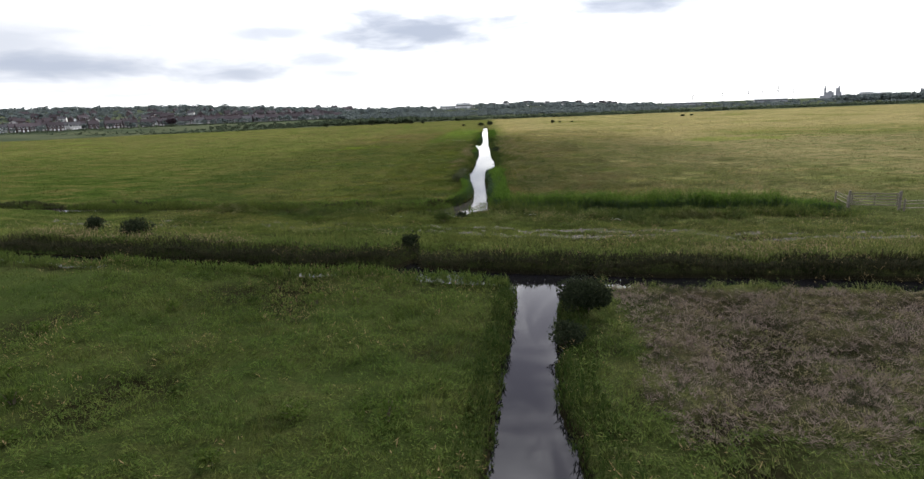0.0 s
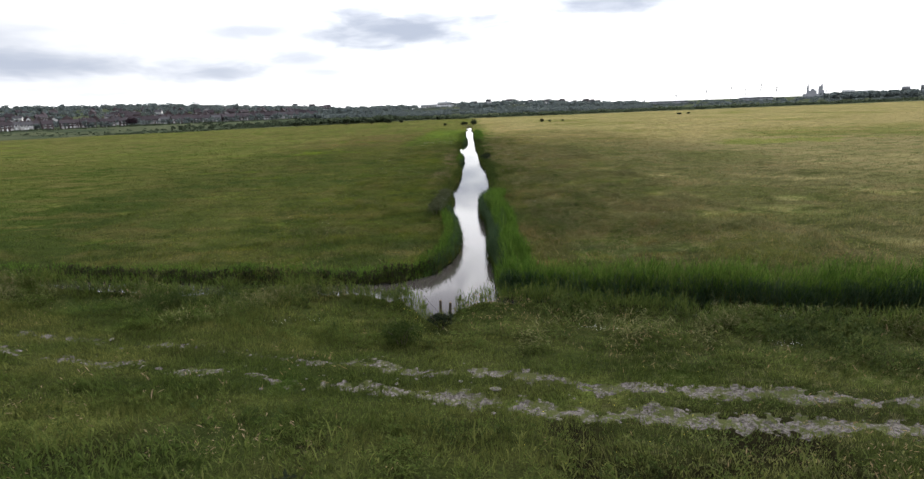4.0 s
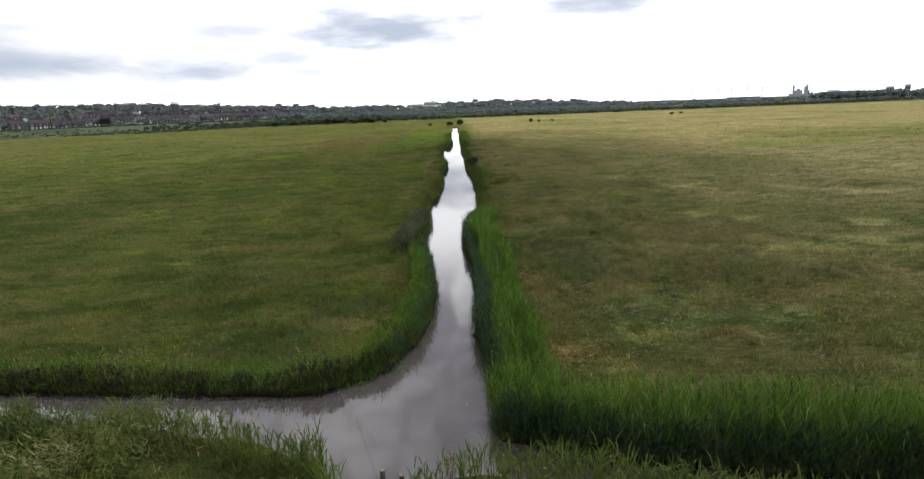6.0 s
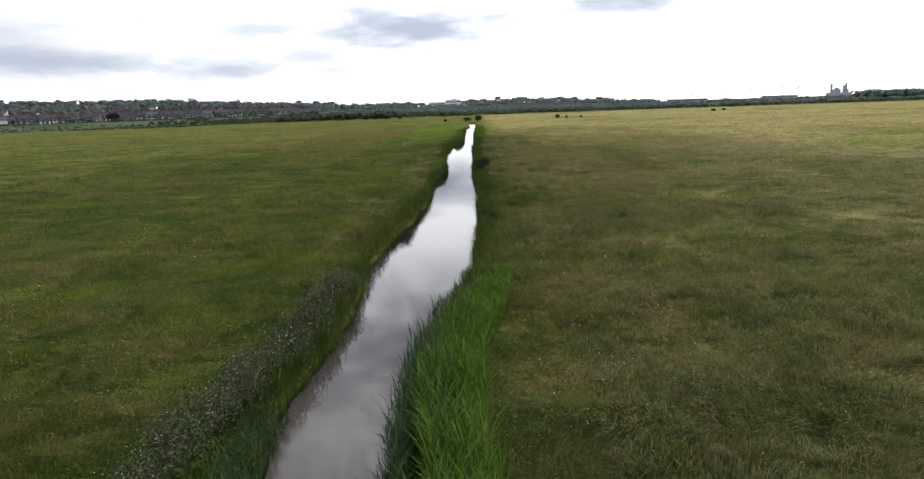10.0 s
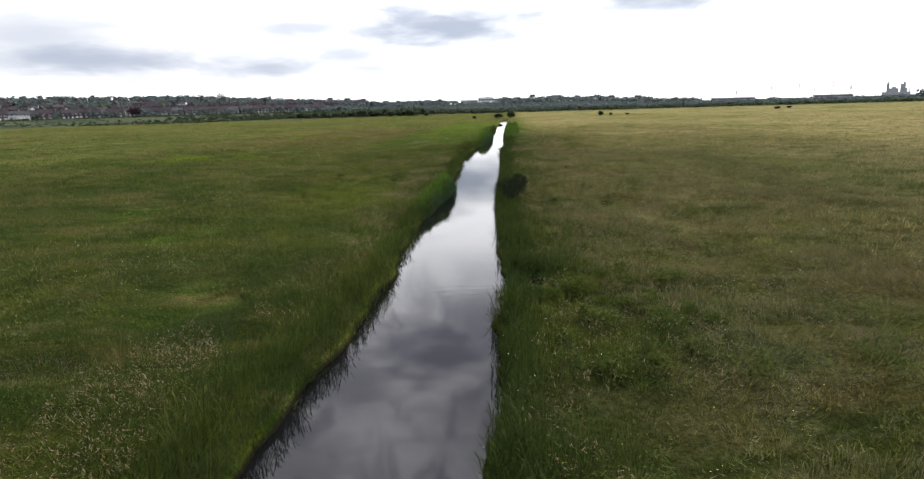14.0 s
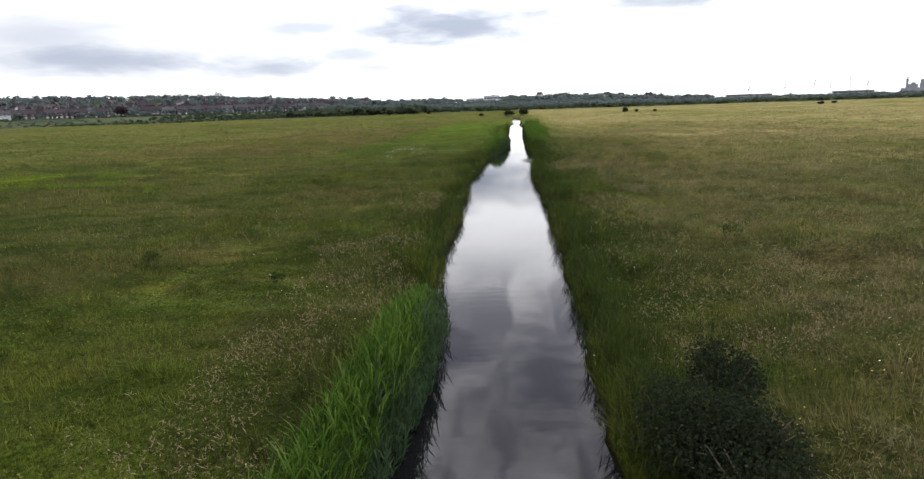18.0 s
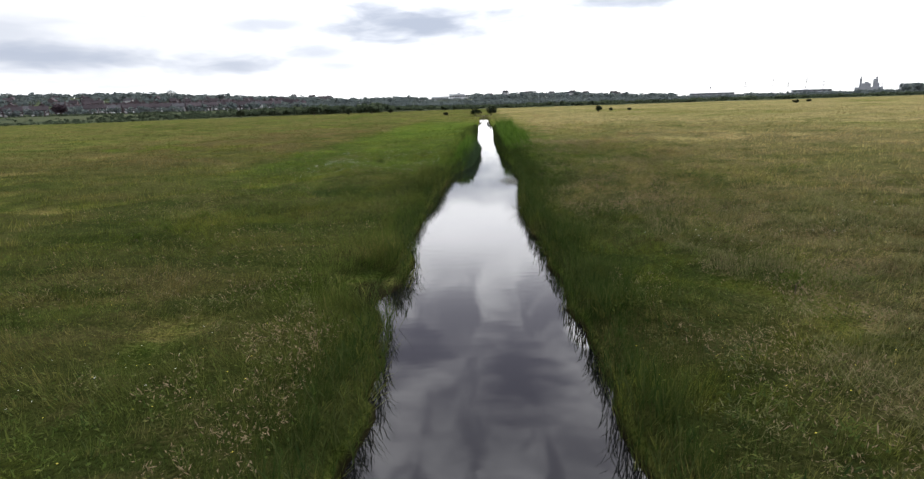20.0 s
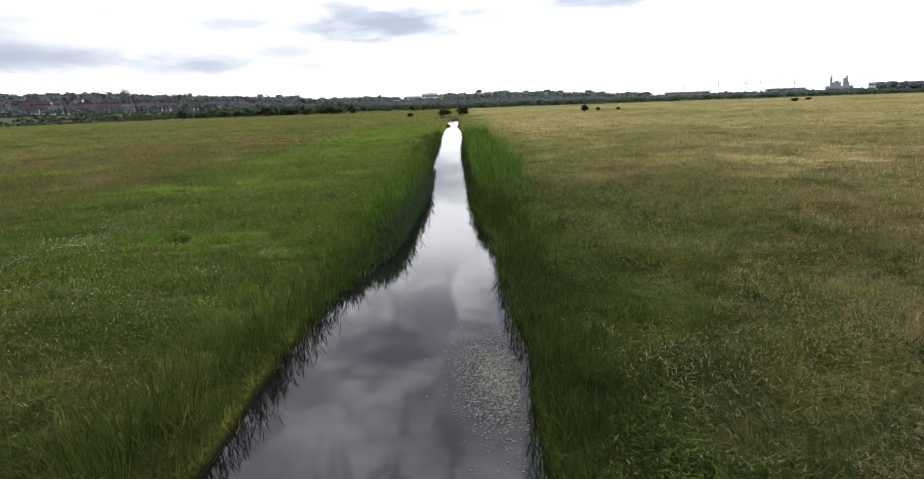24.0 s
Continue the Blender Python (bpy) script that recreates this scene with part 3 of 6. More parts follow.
def mesh_from(name, verts, faces, mat, smooth=False):
    """A mesh object from arrays: faces are rows of 3 or 4 indices."""
    me = bpy.data.meshes.new(name)
    verts, faces = np.asarray(verts, np.float32), np.asarray(faces, np.int32)
    k = faces.shape[1]
    me.vertices.add(len(verts))
    me.vertices.foreach_set("co", verts.ravel())
    me.loops.add(faces.size)
    me.loops.foreach_set("vertex_index", faces.ravel())
    me.polygons.add(len(faces))
    me.polygons.foreach_set("loop_start", np.arange(0, faces.size, k, dtype=np.int32))
    me.polygons.foreach_set("loop_total", np.full(len(faces), k, np.int32))
    me.polygons.foreach_set("use_smooth", np.full(len(faces), smooth))
    me.update(calc_edges=True)
    me.materials.append(mat)
    return new(name, me)


def spread(start, stop, first, growth):
    out, step = [start], first
    sign = 1 if stop > start else -1
    while abs(out[-1]) < abs(stop) or (out[-1] - stop) * sign < 0:
        out.append(out[-1] + sign * step)
        step *= growth
        if (out[-1] - stop) * sign >= 0:
            break
    return out[1:]


middle = lambda y: np.interp(y, [-60, 0, 30, 60, 100, 150, 315], [-7, 0.2, 4.4, 3.2, 5.6, 9.4, 21.3])
side = list(np.arange(0, 4.5, 0.25)) + list(np.arange(4.5, 16, 0.5)) + list(np.arange(16, 48, 1.0)) + [48] + spread(48, 3600, 2.0, 1.16)
cols = np.array([-s for s in side[:0:-1]] + side)
rows = np.array(spread(-40, -1500, 8, 1.5)[::-1] + list(np.arange(-40, 66, 0.4)) + list(np.arange(66, 200, 0.6)) + list(np.arange(200, 340, 2.0)) + [340] + spread(340, 3900, 4, 1.13))
gy = np.repeat(rows[:, None], len(cols), 1)
gx = middle(gy) + cols[None, :]
gz = ground_z(gx, gy)
idx = np.arange(gx.size).reshape(gx.shape)
quads = np.stack([idx[:-1, :-1], idx[:-1, 1:], idx[1:, 1:], idx[1:, :-1]], -1).reshape(-1, 4)
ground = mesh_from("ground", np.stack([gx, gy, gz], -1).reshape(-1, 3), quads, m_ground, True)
tagged(ground, "flat grazing marsh with rough green and straw turf", "ground", kind="structure")

# water: one level sheet that shows only in the ditches, cut into strips along them
def strip(name, a, b, mat, label):
    n = len(a)
    verts = np.concatenate([a, b])
    i = np.arange(n - 1)
    ob = mesh_from(name, verts, np.stack([i, i + 1, n + i + 1, n + i], -1), mat)
    return tagged(ob, label, "water", kind="structure")


ys = np.arange(55.0, 316, 1.0)
zero = np.zeros_like(ys)
strip("water_long_ditch", np.stack([BANK_W(ys) - 0.8, ys, zero], -1), np.stack([BANK_E(ys) + 0.8, ys, zero], -1), m_water, "still grey water in a long straight marsh ditch")
ys = np.arange(-60.0, 32.6, 1.0)
zero = np.zeros_like(ys) - 0.004
strip("water_near_ditch", np.stack([SOUTH_W(ys) - 0.8, ys, zero], -1), np.stack([SOUTH_E(ys) + 0.8, ys, zero], -1), m_water, "still grey water in a narrow marsh ditch")
xs = np.arange(-420.0, 420.1, 1.0)
zero = np.zeros_like(xs) - 0.008
strip("water_cross_ditch", np.stack([xs, ONE_S(xs) - 2.0, zero], -1), np.stack([xs, ONE_N(xs) + 0.9, zero], -1), m_water, "still grey water in a ditch beside the track")
xs = np.arange(-420.0, 33.1, 1.0)
zero = np.zeros_like(xs) - 0.012
strip("water_field_ditch", np.stack([xs, TWO_S(xs) - 0.9, zero], -1), np.stack([xs, TWO_N(xs) + 0.9, zero], -1), m_water, "murky grey water in a reed-lined field ditch")

# ---------------------------------------------------------------- helpers for things


def part(name, bm, mat, parent, label=""):
    me = bpy.data.meshes.new(name)
    bm.to_mesh(me)
    bm.free()
    me.materials.append(mat)
    ob = new(name, me)
    ob.parent = parent
    if label:
        ob["label"] = label
    return ob


def empty(name, m, label, category, group=""):
    ob = new(name)
    ob.empty_display_size = 0.3
    ob.matrix_world = m
    return tagged(ob, label, category, group)


def box(bm, x0, x1, y0, y1, z0, z1, bevel=0.0):
    vs = [bm.verts.new((x, y, z)) for z in (z0, z1) for x, y in ((x0, y0), (x1, y0), (x1, y1), (x0, y1))]
    fs = [(3, 2, 1, 0), (4, 5, 6, 7), (0, 1, 5, 4), (1, 2, 6, 5), (2, 3, 7, 6), (3, 0, 4, 7)]
    faces = [bm.faces.new([vs[i] for i in f]) for f in fs]
    if bevel:
        bmesh.ops.bevel(bm, geom=list({e for f in faces for e in f.edges}), offset=bevel, segments=1, affect="EDGES")
    return bm


def tube(bm, a, b, r0, r1, n=6):
    """A tapered limb from a to b."""
    a, b = Vector(a), Vector(b)
    q = (b - a).to_track_quat("Z", "Y")
    rings = []
    for c, r in ((a, r0), (b, r1)):
        rings.append([bm.verts.new(c + q @ Vector((r * math.cos(6.28318 * k / n), r * math.sin(6.28318 * k / n), 0))) for k in range(n)])
    for k in range(n):
        bm.faces.new((rings[0][k], rings[0][(k + 1) % n], rings[1][(k + 1) % n], rings[1][k]))
    bm.faces.new(rings[1])
    bm.faces.new(rings[0][::-1])
    return bm


def limb(points, radii, n=5):
    """A bent, tapered limb through several points, one closed skin."""
    bm = bmesh.new()
    rings = []
    for i, (p, r) in enumerate(zip(points, radii)):
        a, b = Vector(points[max(i - 1, 0)]), Vector(points[min(i + 1, len(points) - 1)])
        q = (b - a).to_track_quat("Z", "Y")
        rings.append([bm.verts.new(Vector(p) + q @ Vector((r * math.cos(6.28318 * k / n), r * math.sin(6.28318 * k / n), 0))) for k in range(n)])
    for lo, hi in zip(rings, rings[1:]):
        for k in range(n):
            bm.faces.new((lo[k], lo[(k + 1) % n], hi[(k + 1) % n], hi[k]))
    bm.faces.new(rings[-1])
    bm.faces.new(rings[0][::-1])
    return bm


def part_arrays(name, verts, faces, mat, parent, label=""):
    ob = mesh_from(name, verts, faces, mat)
    ob.parent = parent
    if label:
        ob["label"] = label
    return ob


def leaf_cloud(r, centre, radius, n, size, flat=1.0):
    """n small folded leaves on and in an uneven crown of several lobes. Returns verts and triangles."""
    lobes = max(5, int(n ** 0.42))
    d = r.normal(size=(lobes, 3))
    d /= np.linalg.norm(d, axis=1)[:, None]
    d[:, 2] = np.abs(d[:, 2]) * 0.9 - 0.15
    lc = d * np.array(radius) * r.uniform(0.35, 0.75, (lobes, 1))
    lr = r.uniform(0.28, 0.55, lobes)
    k = r.integers(0, lobes, n)
    e = r.normal(size=(n, 3))
    e /= np.linalg.norm(e, axis=1)[:, None]
    p = lc[k] + e * np.array(radius) * (lr[k] * r.uniform(0.55, 1.08, n) ** 0.6)[:, None]
    p[:, 2] *= flat
    p += np.array(centre)
    a = r.normal(size=(n, 3))
    a /= np.linalg.norm(a, axis=1)[:, None]
    b = np.cross(a, r.normal(size=(n, 3)))
    b /= np.linalg.norm(b, axis=1)[:, None] + 1e-9
    s = size * r.uniform(0.6, 1.3, (n, 1))
    v = np.stack([p - a * s, p + b * s * 0.55, p + a * s, p - b * s * 0.55], 1).reshape(-1, 3)
    i = np.arange(n)[:, None] * 4
    return v, np.concatenate([i + np.array([[0, 1, 2]]), i + np.array([[0, 2, 3]])])


def bush(name, at, radius, n, size, mat, label, category="bush", seed=1, group="", trunk=0.0):
    """A shrub or small tree: forked stems and a crown of leaves."""
    r = np.random.default_rng(seed)
    x, y = at
    z = float(ground_z(x, y))
    top = empty(name, pose(x, y, z), label, category, group)
    rx, ry, rz = radius
    base = trunk
    bm = bmesh.new()
    if trunk:
        tube(bm, (0, 0, -0.1), (0.05 * rx, 0, trunk + 0.4 * rz), 0.09 * rx + 0.03, 0.05 * rx + 0.02, 7)
        part("trunk", bm, m_bark, top)
    else:
        bm.free()
    for k in range(1 if rx < 0.5 else 4):
        a = r.uniform(0, 6.28)
        f = r.uniform(0.3, 0.75)
        root = (0, 0, trunk * 0.8) if trunk else (0.12 * rx * math.cos(a), 0.12 * ry * math.sin(a), -0.1)
        elbow = (f * 0.5 * rx * math.cos(a), f * 0.5 * ry * math.sin(a), base + rz * 0.75)
        tip = (f * 1.1 * rx * math.cos(a + 0.3), f * 1.1 * ry * math.sin(a + 0.3), base + rz * r.uniform(1.0, 1.6))
        part("branch" if trunk else "stem", limb([root, elbow, tip], [0.022 * rx + 0.012, 0.014 * rx + 0.008, 0.005]), m_bark, top)
    v, f = leaf_cloud(r, (0, 0, base + rz * 0.85), (rx, ry, rz), n, size)
    part_arrays("crown" if trunk else "foliage", v, f, mat, top)
    return top


# ---------------------------------------------------------------- town, woods and works beyond the marsh
def house_mesh(kind):
    """A pair of houses under one roof: walls, roof, chimneys, windows, doors. Local origin at the ground, front to -y."""
    wide, deep, eaves, ridge = ((12.0, 7.0, 5.0, 7.8), (9.0, 7.0, 4.9, 7.4), (8.0, 6.2, 5.0, 8.2))[kind % 3]
    wall = (m_brick, m_render, m_brick)[kind % 3]
    top = empty("house", Matrix.Identity(4), ("pair of red-brick houses with a brown tiled roof", "pale rendered house with a slate roof", "brick house with a tall gable")[kind % 3], "house", "houses of the town")
    bm = bmesh.new()
    w, d = wide / 2, deep / 2
    a = [bm.verts.new(p) for p in ((-w, -d, -2), (w, -d, -2), (w, d, -2), (-w, d, -2), (-w, -d, eaves), (w, -d, eaves), (w, d, eaves), (-w, d, eaves), (-w, 0, ridge - 0.15), (w, 0, ridge - 0.15))]
    for f in ((0, 1, 5, 4), (1, 2, 6, 9, 5), (2, 3, 7, 6), (3, 0, 4, 8, 7)):
        bm.faces.new([a[i] for i in f])
    part("wall", bm, wall, top)
    bm = bmesh.new()
    o = 0.35
    for s in (-1, 1):
        lo = eaves - o * (ridge - eaves) / d
        q = [bm.verts.new(p) for p in ((-w - o, s * (d + o), lo), (w + o, s * (d + o), lo), (w + o, 0, ridge), (-w - o, 0, ridge),
                                       (-w - o, s * (d + o), lo + 0.2), (w + o, s * (d + o), lo + 0.2), (w + o, 0, ridge + 0.2), (-w - o, 0, ridge + 0.2))]
        for f in ((0, 1, 2, 3), (4, 5, 6, 7), (0, 1, 5, 4), (1, 2, 6, 5), (3, 0, 4, 7)):
            bm.faces.new([q[i] for i in f])
    roof = part("roof", bm, (m_tile, m_slate, m_tile)[kind % 3], top)
    for cx in ((-w * 0.55, w * 0.55) if kind % 3 < 2 else (w * 0.5,)):
        bm = bmesh.new()
        box(bm, cx - 0.55, cx + 0.55, -0.35, 0.35, ridge - 1.0, ridge + 1.3)
        box(bm, cx - 0.35, cx - 0.1, -0.12, 0.12, ridge + 1.3, ridge + 1.7)
        box(bm, cx + 0.1, cx + 0.35, -0.12, 0.12, ridge + 1.3, ridge + 1.7)
        part("chimney", bm, m_brick, roof)
    if kind % 3 < 2:                                  # white bays on the ground floor
        for cx in (-w * 0.75, w * 0.75):
            bm = bmesh.new()
            box(bm, cx - 0.95, cx + 0.95, -d - 0.8, -d, -1.0, 2.3, 0.1)
            part("bay", bm, m_render, top)
    n = 4 if kind % 3 < 2 else 2
    for floor in (0.9, 3.4):
        for k in range(n):
            cx = -w + wide * (k + 0.5) / n
            if floor < 1 and k in (1, 2) and n == 4:
                bm = bmesh.new()
                box(bm, cx - 0.5, cx + 0.5, -d - 0.06, -d + 0.05, -0.1, 2.1)
                part("door", bm, m_white, top)
                continue
            bm = bmesh.new()
            box(bm, cx - 0.85, cx + 0.85, -d - 0.10, -d + 0.05, floor, floor + 1.4)
            win = part("window", bm, m_white, top)
            bm = bmesh.new()
            for s in (-0.41, 0.41):
                box(bm, cx + s - 0.34, cx + s + 0.34, -d - 0.12, -d - 0.10, floor + 0.1, floor + 1.3)
            part("pane", bm, m_glass, win)
    return top


def place(az, r, x0=11.0, y0=162.0):
    return x0 + r * math.sin(radians(az)), y0 + r * math.cos(radians(az))


town = random.Random(5)
kinds = [house_mesh(k) for k in range(3)]
spots = []
for k in range(12):                                   # the terrace that faces the marsh
    spots.append((*place(-43.5 + 1.75 * k, 515 + 6 * k), -43.5 + 1.95 * k, 0, 0.0))
for k in range(6):
    spots.append((*place(-62 + 3.2 * k, 530 - 3 * k), -50 + k, 0 if k % 3 else 1, 0.0))
for row in range(7):                                 # streets up the slope behind it
    for k in range(19):
        a = -58 + 2.5 * k + town.uniform(-1.0, 1.0) + 0.9 * row
        r = 630 + 44 * row + town.uniform(-16, 16)
        if a > -13 or town.random() < 0.12:
            continue
        spots.append((*place(a, r), a * 0.8 + town.choice((0, 0, 90, 90, 180)) + town.uniform(-20, 20), town.choice((0, 0, 1, 2, 2, 2)), 0.0))
for k in range(46):                                  # scattered houses in the woods further round
    a = -14 + 33 * town.random()
    if abs(a + 1.0) > 3.0:
        spots.append((*place(a, town.uniform(950, 1550)), a + town.uniform(-40, 40), town.choice((1, 1, 1, 0)), town.uniform(1.5, 5.0)))
for row, (a0, a1, r, step) in enumerate(((-29.5, -16.5, 552, 0.86), (-31, -15.5, 578, 0.9), (-33, -17, 606, 0.95), (-47, -36, 556, 1.0))):   # terraces, house against house
    a = a0
    n = 0
    while a < a1:
        spots.append((*place(a, r + 0.5 * n), a + 4 * row - 8 + 14 * math.sin(2.3 * (n // 6) + row), 0 if n % 4 else 1, 0.0))
        n += 1
        a += math.degrees(12.1 / r) * (1 if n % 6 else 2.4)
for k, (x, y, a, kind, dz) in enumerate(spots):
    m = pose(x, y, float(hill(x, y)) + 0.3 + dz, 0, 0, -a)
    if k < 3:
        kinds[(0, 1, 2)[k]].matrix_world = m
    else:
        copy_thing(kinds[kind], m)

gable = empty("gabled_house", pose(-375, 616, float(hill(-375, 616)) + 0.3, 0, 0, 35), "white house with a steep gable end facing the marsh", "house")
bm = bmesh.new()
v = [bm.verts.new(p) for p in ((-4.5, -6, -2), (4.5, -6, -2), (4.5, 6, -2), (-4.5, 6, -2), (-4.5, -6, 4), (4.5, -6, 4), (4.5, 6, 4), (-4.5, 6, 4), (0, -6, 10.2), (0, 6, 10.2))]
for f in ((0, 1, 5, 8, 4), (1, 2, 6, 5), (2, 3, 7, 9, 6), (3, 0, 4, 7)):
    bm.faces.new([v[i] for i in f])
part("wall", bm, m_white, gable)
bm = bmesh.new()
for s in (-1, 1):
    q = [bm.verts.new(p) for p in ((s * 5.0, -6.3, 3.4), (s * 5.0, 6.3, 3.4), (0, 6.3, 10.4), (0, -6.3, 10.4), (s * 5.0, -6.3, 3.65), (s * 5.0, 6.3, 3.65), (0, 6.3, 10.65), (0, -6.3, 10.65))]
    for f in ((0, 1, 2, 3), (4, 5, 6, 7), (0, 1, 5, 4), (3, 0, 4, 7), (1, 2, 6, 5)):
        bm.faces.new([q[i] for i in f])
part("roof", bm, m_slate, gable)


def block_building(name, x, y, z, turn, boxes, mat, label, category="building", windows=0):
    """A large plain building of several blocks: (name, x0, x1, depth, z0, z1)."""
    top = empty(name, pose(x, y, z, 0, 0, turn), label, category)
    for what, x0, x1, deep, z0, z1 in boxes:
        bm = bmesh.new()
        box(bm, x0, x1, -deep / 2, deep / 2, z0, z1)
        body = part(what, bm, mat, top)
        bm = bmesh.new()
        box(bm, x0 - 0.3, x1 + 0.3, -deep / 2 - 0.3, deep / 2 + 0.3, z1, z1 + 0.5)
        part("parapet", bm, m_concrete, body)
        for k in range(windows):
            bm = bmesh.new()
            u = x0 + (x1 - x0) * (k + 0.5) / windows
            box(bm, u - (x1 - x0) / windows * 0.35, u + (x1 - x0) / windows * 0.35, -deep / 2 - 0.15, -deep / 2 + 0.1, z0 + 0.55 * (z1 - z0), z0 + 0.8 * (z1 - z0))
            part("window", bm, m_glass, body)
    return top


block_building("office_block", 0, 1510, 8, 0, [("wing", -10, 30, 20, 0, 11), ("main_block", 31, 66, 26, 0, 16), ("tower", 50, 56, 12, 16, 18)], m_white, "large white office block among the trees", windows=6)
block_building("warehouse", 395, 980, 3, -20, [("hall", -28, 30, 24, 0, 4.2)], m_concrete, "long pale warehouse behind the hedges", windows=8)
block_building("warehouse", 560, 1010, 3, -25, [("hall", -25, 25, 24, 0, 5)], m_concrete, "long grey warehouse behind the hedges", windows=8)
block_building("warehouse", 250, 1120, 5, -12, [("hall", -24, 24, 24, 0, 6)], m_concrete, "long grey warehouse behind the hedges", windows=8)
block_building("warehouse", 925, 1265, 2, -35, [("hall", -24, 0, 24, 0, 13), ("annexe", 1, 34, 20, 0, 11)], m_white, "pale flat-roofed works sheds beside dark trees", windows=5)

works = empty("cement_works", pose(848, 1285, 1, 0, 0, -33), "pale grey cement works with two tall towers", "factory")
for what, x0, x1, deep, z0, z1 in (("preheater_tower", -15, -11, 6, 0, 27), ("stair_head", -14, -12, 4, 27, 31), ("mill_hall", -11, 4, 12, 0, 17), ("kiln_house", -7, 0, 9, 17, 20), ("low_hall", -22, 24, 16, 0, 10), ("silo_tower", 7, 15, 9, 0, 25), ("silo_head", 11, 14.5, 4, 25, 29), ("gallery", 15, 18, 3, 8, 17)):
    bm = bmesh.new()
    box(bm, x0, x1, -deep / 2, deep / 2, z0, z1, 0.3)
    part(what, bm, m_concrete, works)
bm = bmesh.new()
tube(bm, (22, 0, 0), (22, 0, 19), 0.8, 0.6, 10)
part("chimney", bm, m_concrete, works)
block_building("tower_block", 1010, 1230, 1, -38, [("block", -7, 7, 14, 0, 17)], m_concrete, "tall grey tower on the skyline", windows=4)
block_building("tower_block", 1045, 1225, 1, -38, [("block", -5, 5, 12, 0, 20)], m_concrete, "slim grey tower on the skyline", windows=3)


def pylon(at, height):
    top = empty("pylon", pose(*at, 0, 0, -25), "slender steel lattice pylon on the skyline", "pylon", "pylons on the skyline")
    for sx in (-1, 1):
        for sy in (-1, 1):
            part("leg", tube(bmesh.new(), (sx * height * 0.08, sy * height * 0.08, 0), (sx * 0.25, sy * 0.25, height), 0.35, 0.2, 4), m_steel, top)
    for f, w in ((0.62, 0.20), (0.76, 0.26), (0.90, 0.18)):
        bm = bmesh.new()
        tube(bm, (-height * w, 0, height * f), (height * w, 0, height * f), 0.3, 0.3, 4)
        tube(bm, (-height * w, 0, height * f), (0, 0, height * (f + 0.06)), 0.2, 0.2, 4)
        tube(bm, (height * w, 0, height * f), (0, 0, height * (f + 0.06)), 0.2, 0.2, 4)
        part("cross_arm", bm, m_steel, top)
    bm = bmesh.new()
    for k in range(6):
        a, b = height * 0.08 * (1 - k / 6.5), height * 0.08 * (1 - (k + 1) / 6.5)
        for s in (-1, 1):
            tube(bm, (-a, s * a, height * k / 6.5), (b, s * b, height * (k + 1) / 6.5), 0.15, 0.15, 4)
            tube(bm, (s * a, -a, height * k / 6.5), (s * b, b, height * (k + 1) / 6.5), 0.15, 0.15, 4)
    part("bracing", bm, m_steel, top)
    return top


for a, r, h in ((24.2, 1500, 24), (26.9, 1400, 30), (29.0, 1450, 34), (30.1, 1500, 28), (31.4, 1450, 38), (32.6, 1500, 30)):
    x, y = place(a, r, 8, 110)
    pylon((x, y, float(hill(x, y))), h)

def woods(name, spots, mat, label, leaves=28, seed=3):
    """spots: x, y, width, height of each tree."""
    r = np.random.default_rng(seed)
    s = np.asarray(spots)
    n = len(s)
    base_v, base_f = [], []
    for k in range(8):
        v, f = leaf_cloud(r, (0, 0, 0.40), (0.52, 0.52, 0.52), leaves, 0.19)
        base_v.append(v)
        base_f.append(f)
    vs, fs, at = [], [], 0
    for k in range(8):
        q = s[k::8]
        if not len(q):
            continue
        a = r.uniform(0, 6.28, len(q))
        c, d = np.cos(a)[:, None], np.sin(a)[:, None]
        b = base_v[k]
        x = (b[None, :, 0] * c - b[None, :, 1] * d) * q[:, 2:3] + q[:, 0:1]
        y = (b[None, :, 0] * d + b[None, :, 1] * c) * q[:, 2:3] + q[:, 1:2]
        z = (np.maximum(b[None, :, 2], 0.0)) * q[:, 3:4] + hill(q[:, 0], q[:, 1])[:, None] + 0.2
        vs.append(np.stack([x, y, z], -1).reshape(-1, 3))
        fs.append((base_f[k][None] + (np.arange(len(q)) * len(b))[:, None, None]).reshape(-1, 3) + at)
        at += vs[-1].shape[0]
    return tagged(mesh_from(name, np.concatenate(vs), np.concatenate(fs), mat), label, "trees", kind="stuff")


def polar(az, r):
    return 11 + r * np.sin(np.radians(az)), 162 + r * np.cos(np.radians(az))


# trees among the houses and on the ridge
az_ = rng.uniform(-62, -4, 1600)
r_ = 530 + 820 * rng.uniform(0, 1, 1600) ** 1.65
x_, y_ = polar(az_, r_)
h_ = rng.uniform(3.0, 7.4, 1600) * (1 + 0.25 * (vnoise(x_, y_, 60, 21) > 0.6))
woods("town_trees", np.stack([x_, y_, h_ * rng.uniform(0.9, 1.5, 1600), h_], -1), m_tree_haze, "dark garden trees among the houses on the slope")
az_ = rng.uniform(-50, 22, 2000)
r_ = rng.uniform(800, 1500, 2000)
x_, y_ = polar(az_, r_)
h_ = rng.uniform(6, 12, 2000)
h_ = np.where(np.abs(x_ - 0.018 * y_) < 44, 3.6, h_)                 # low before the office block
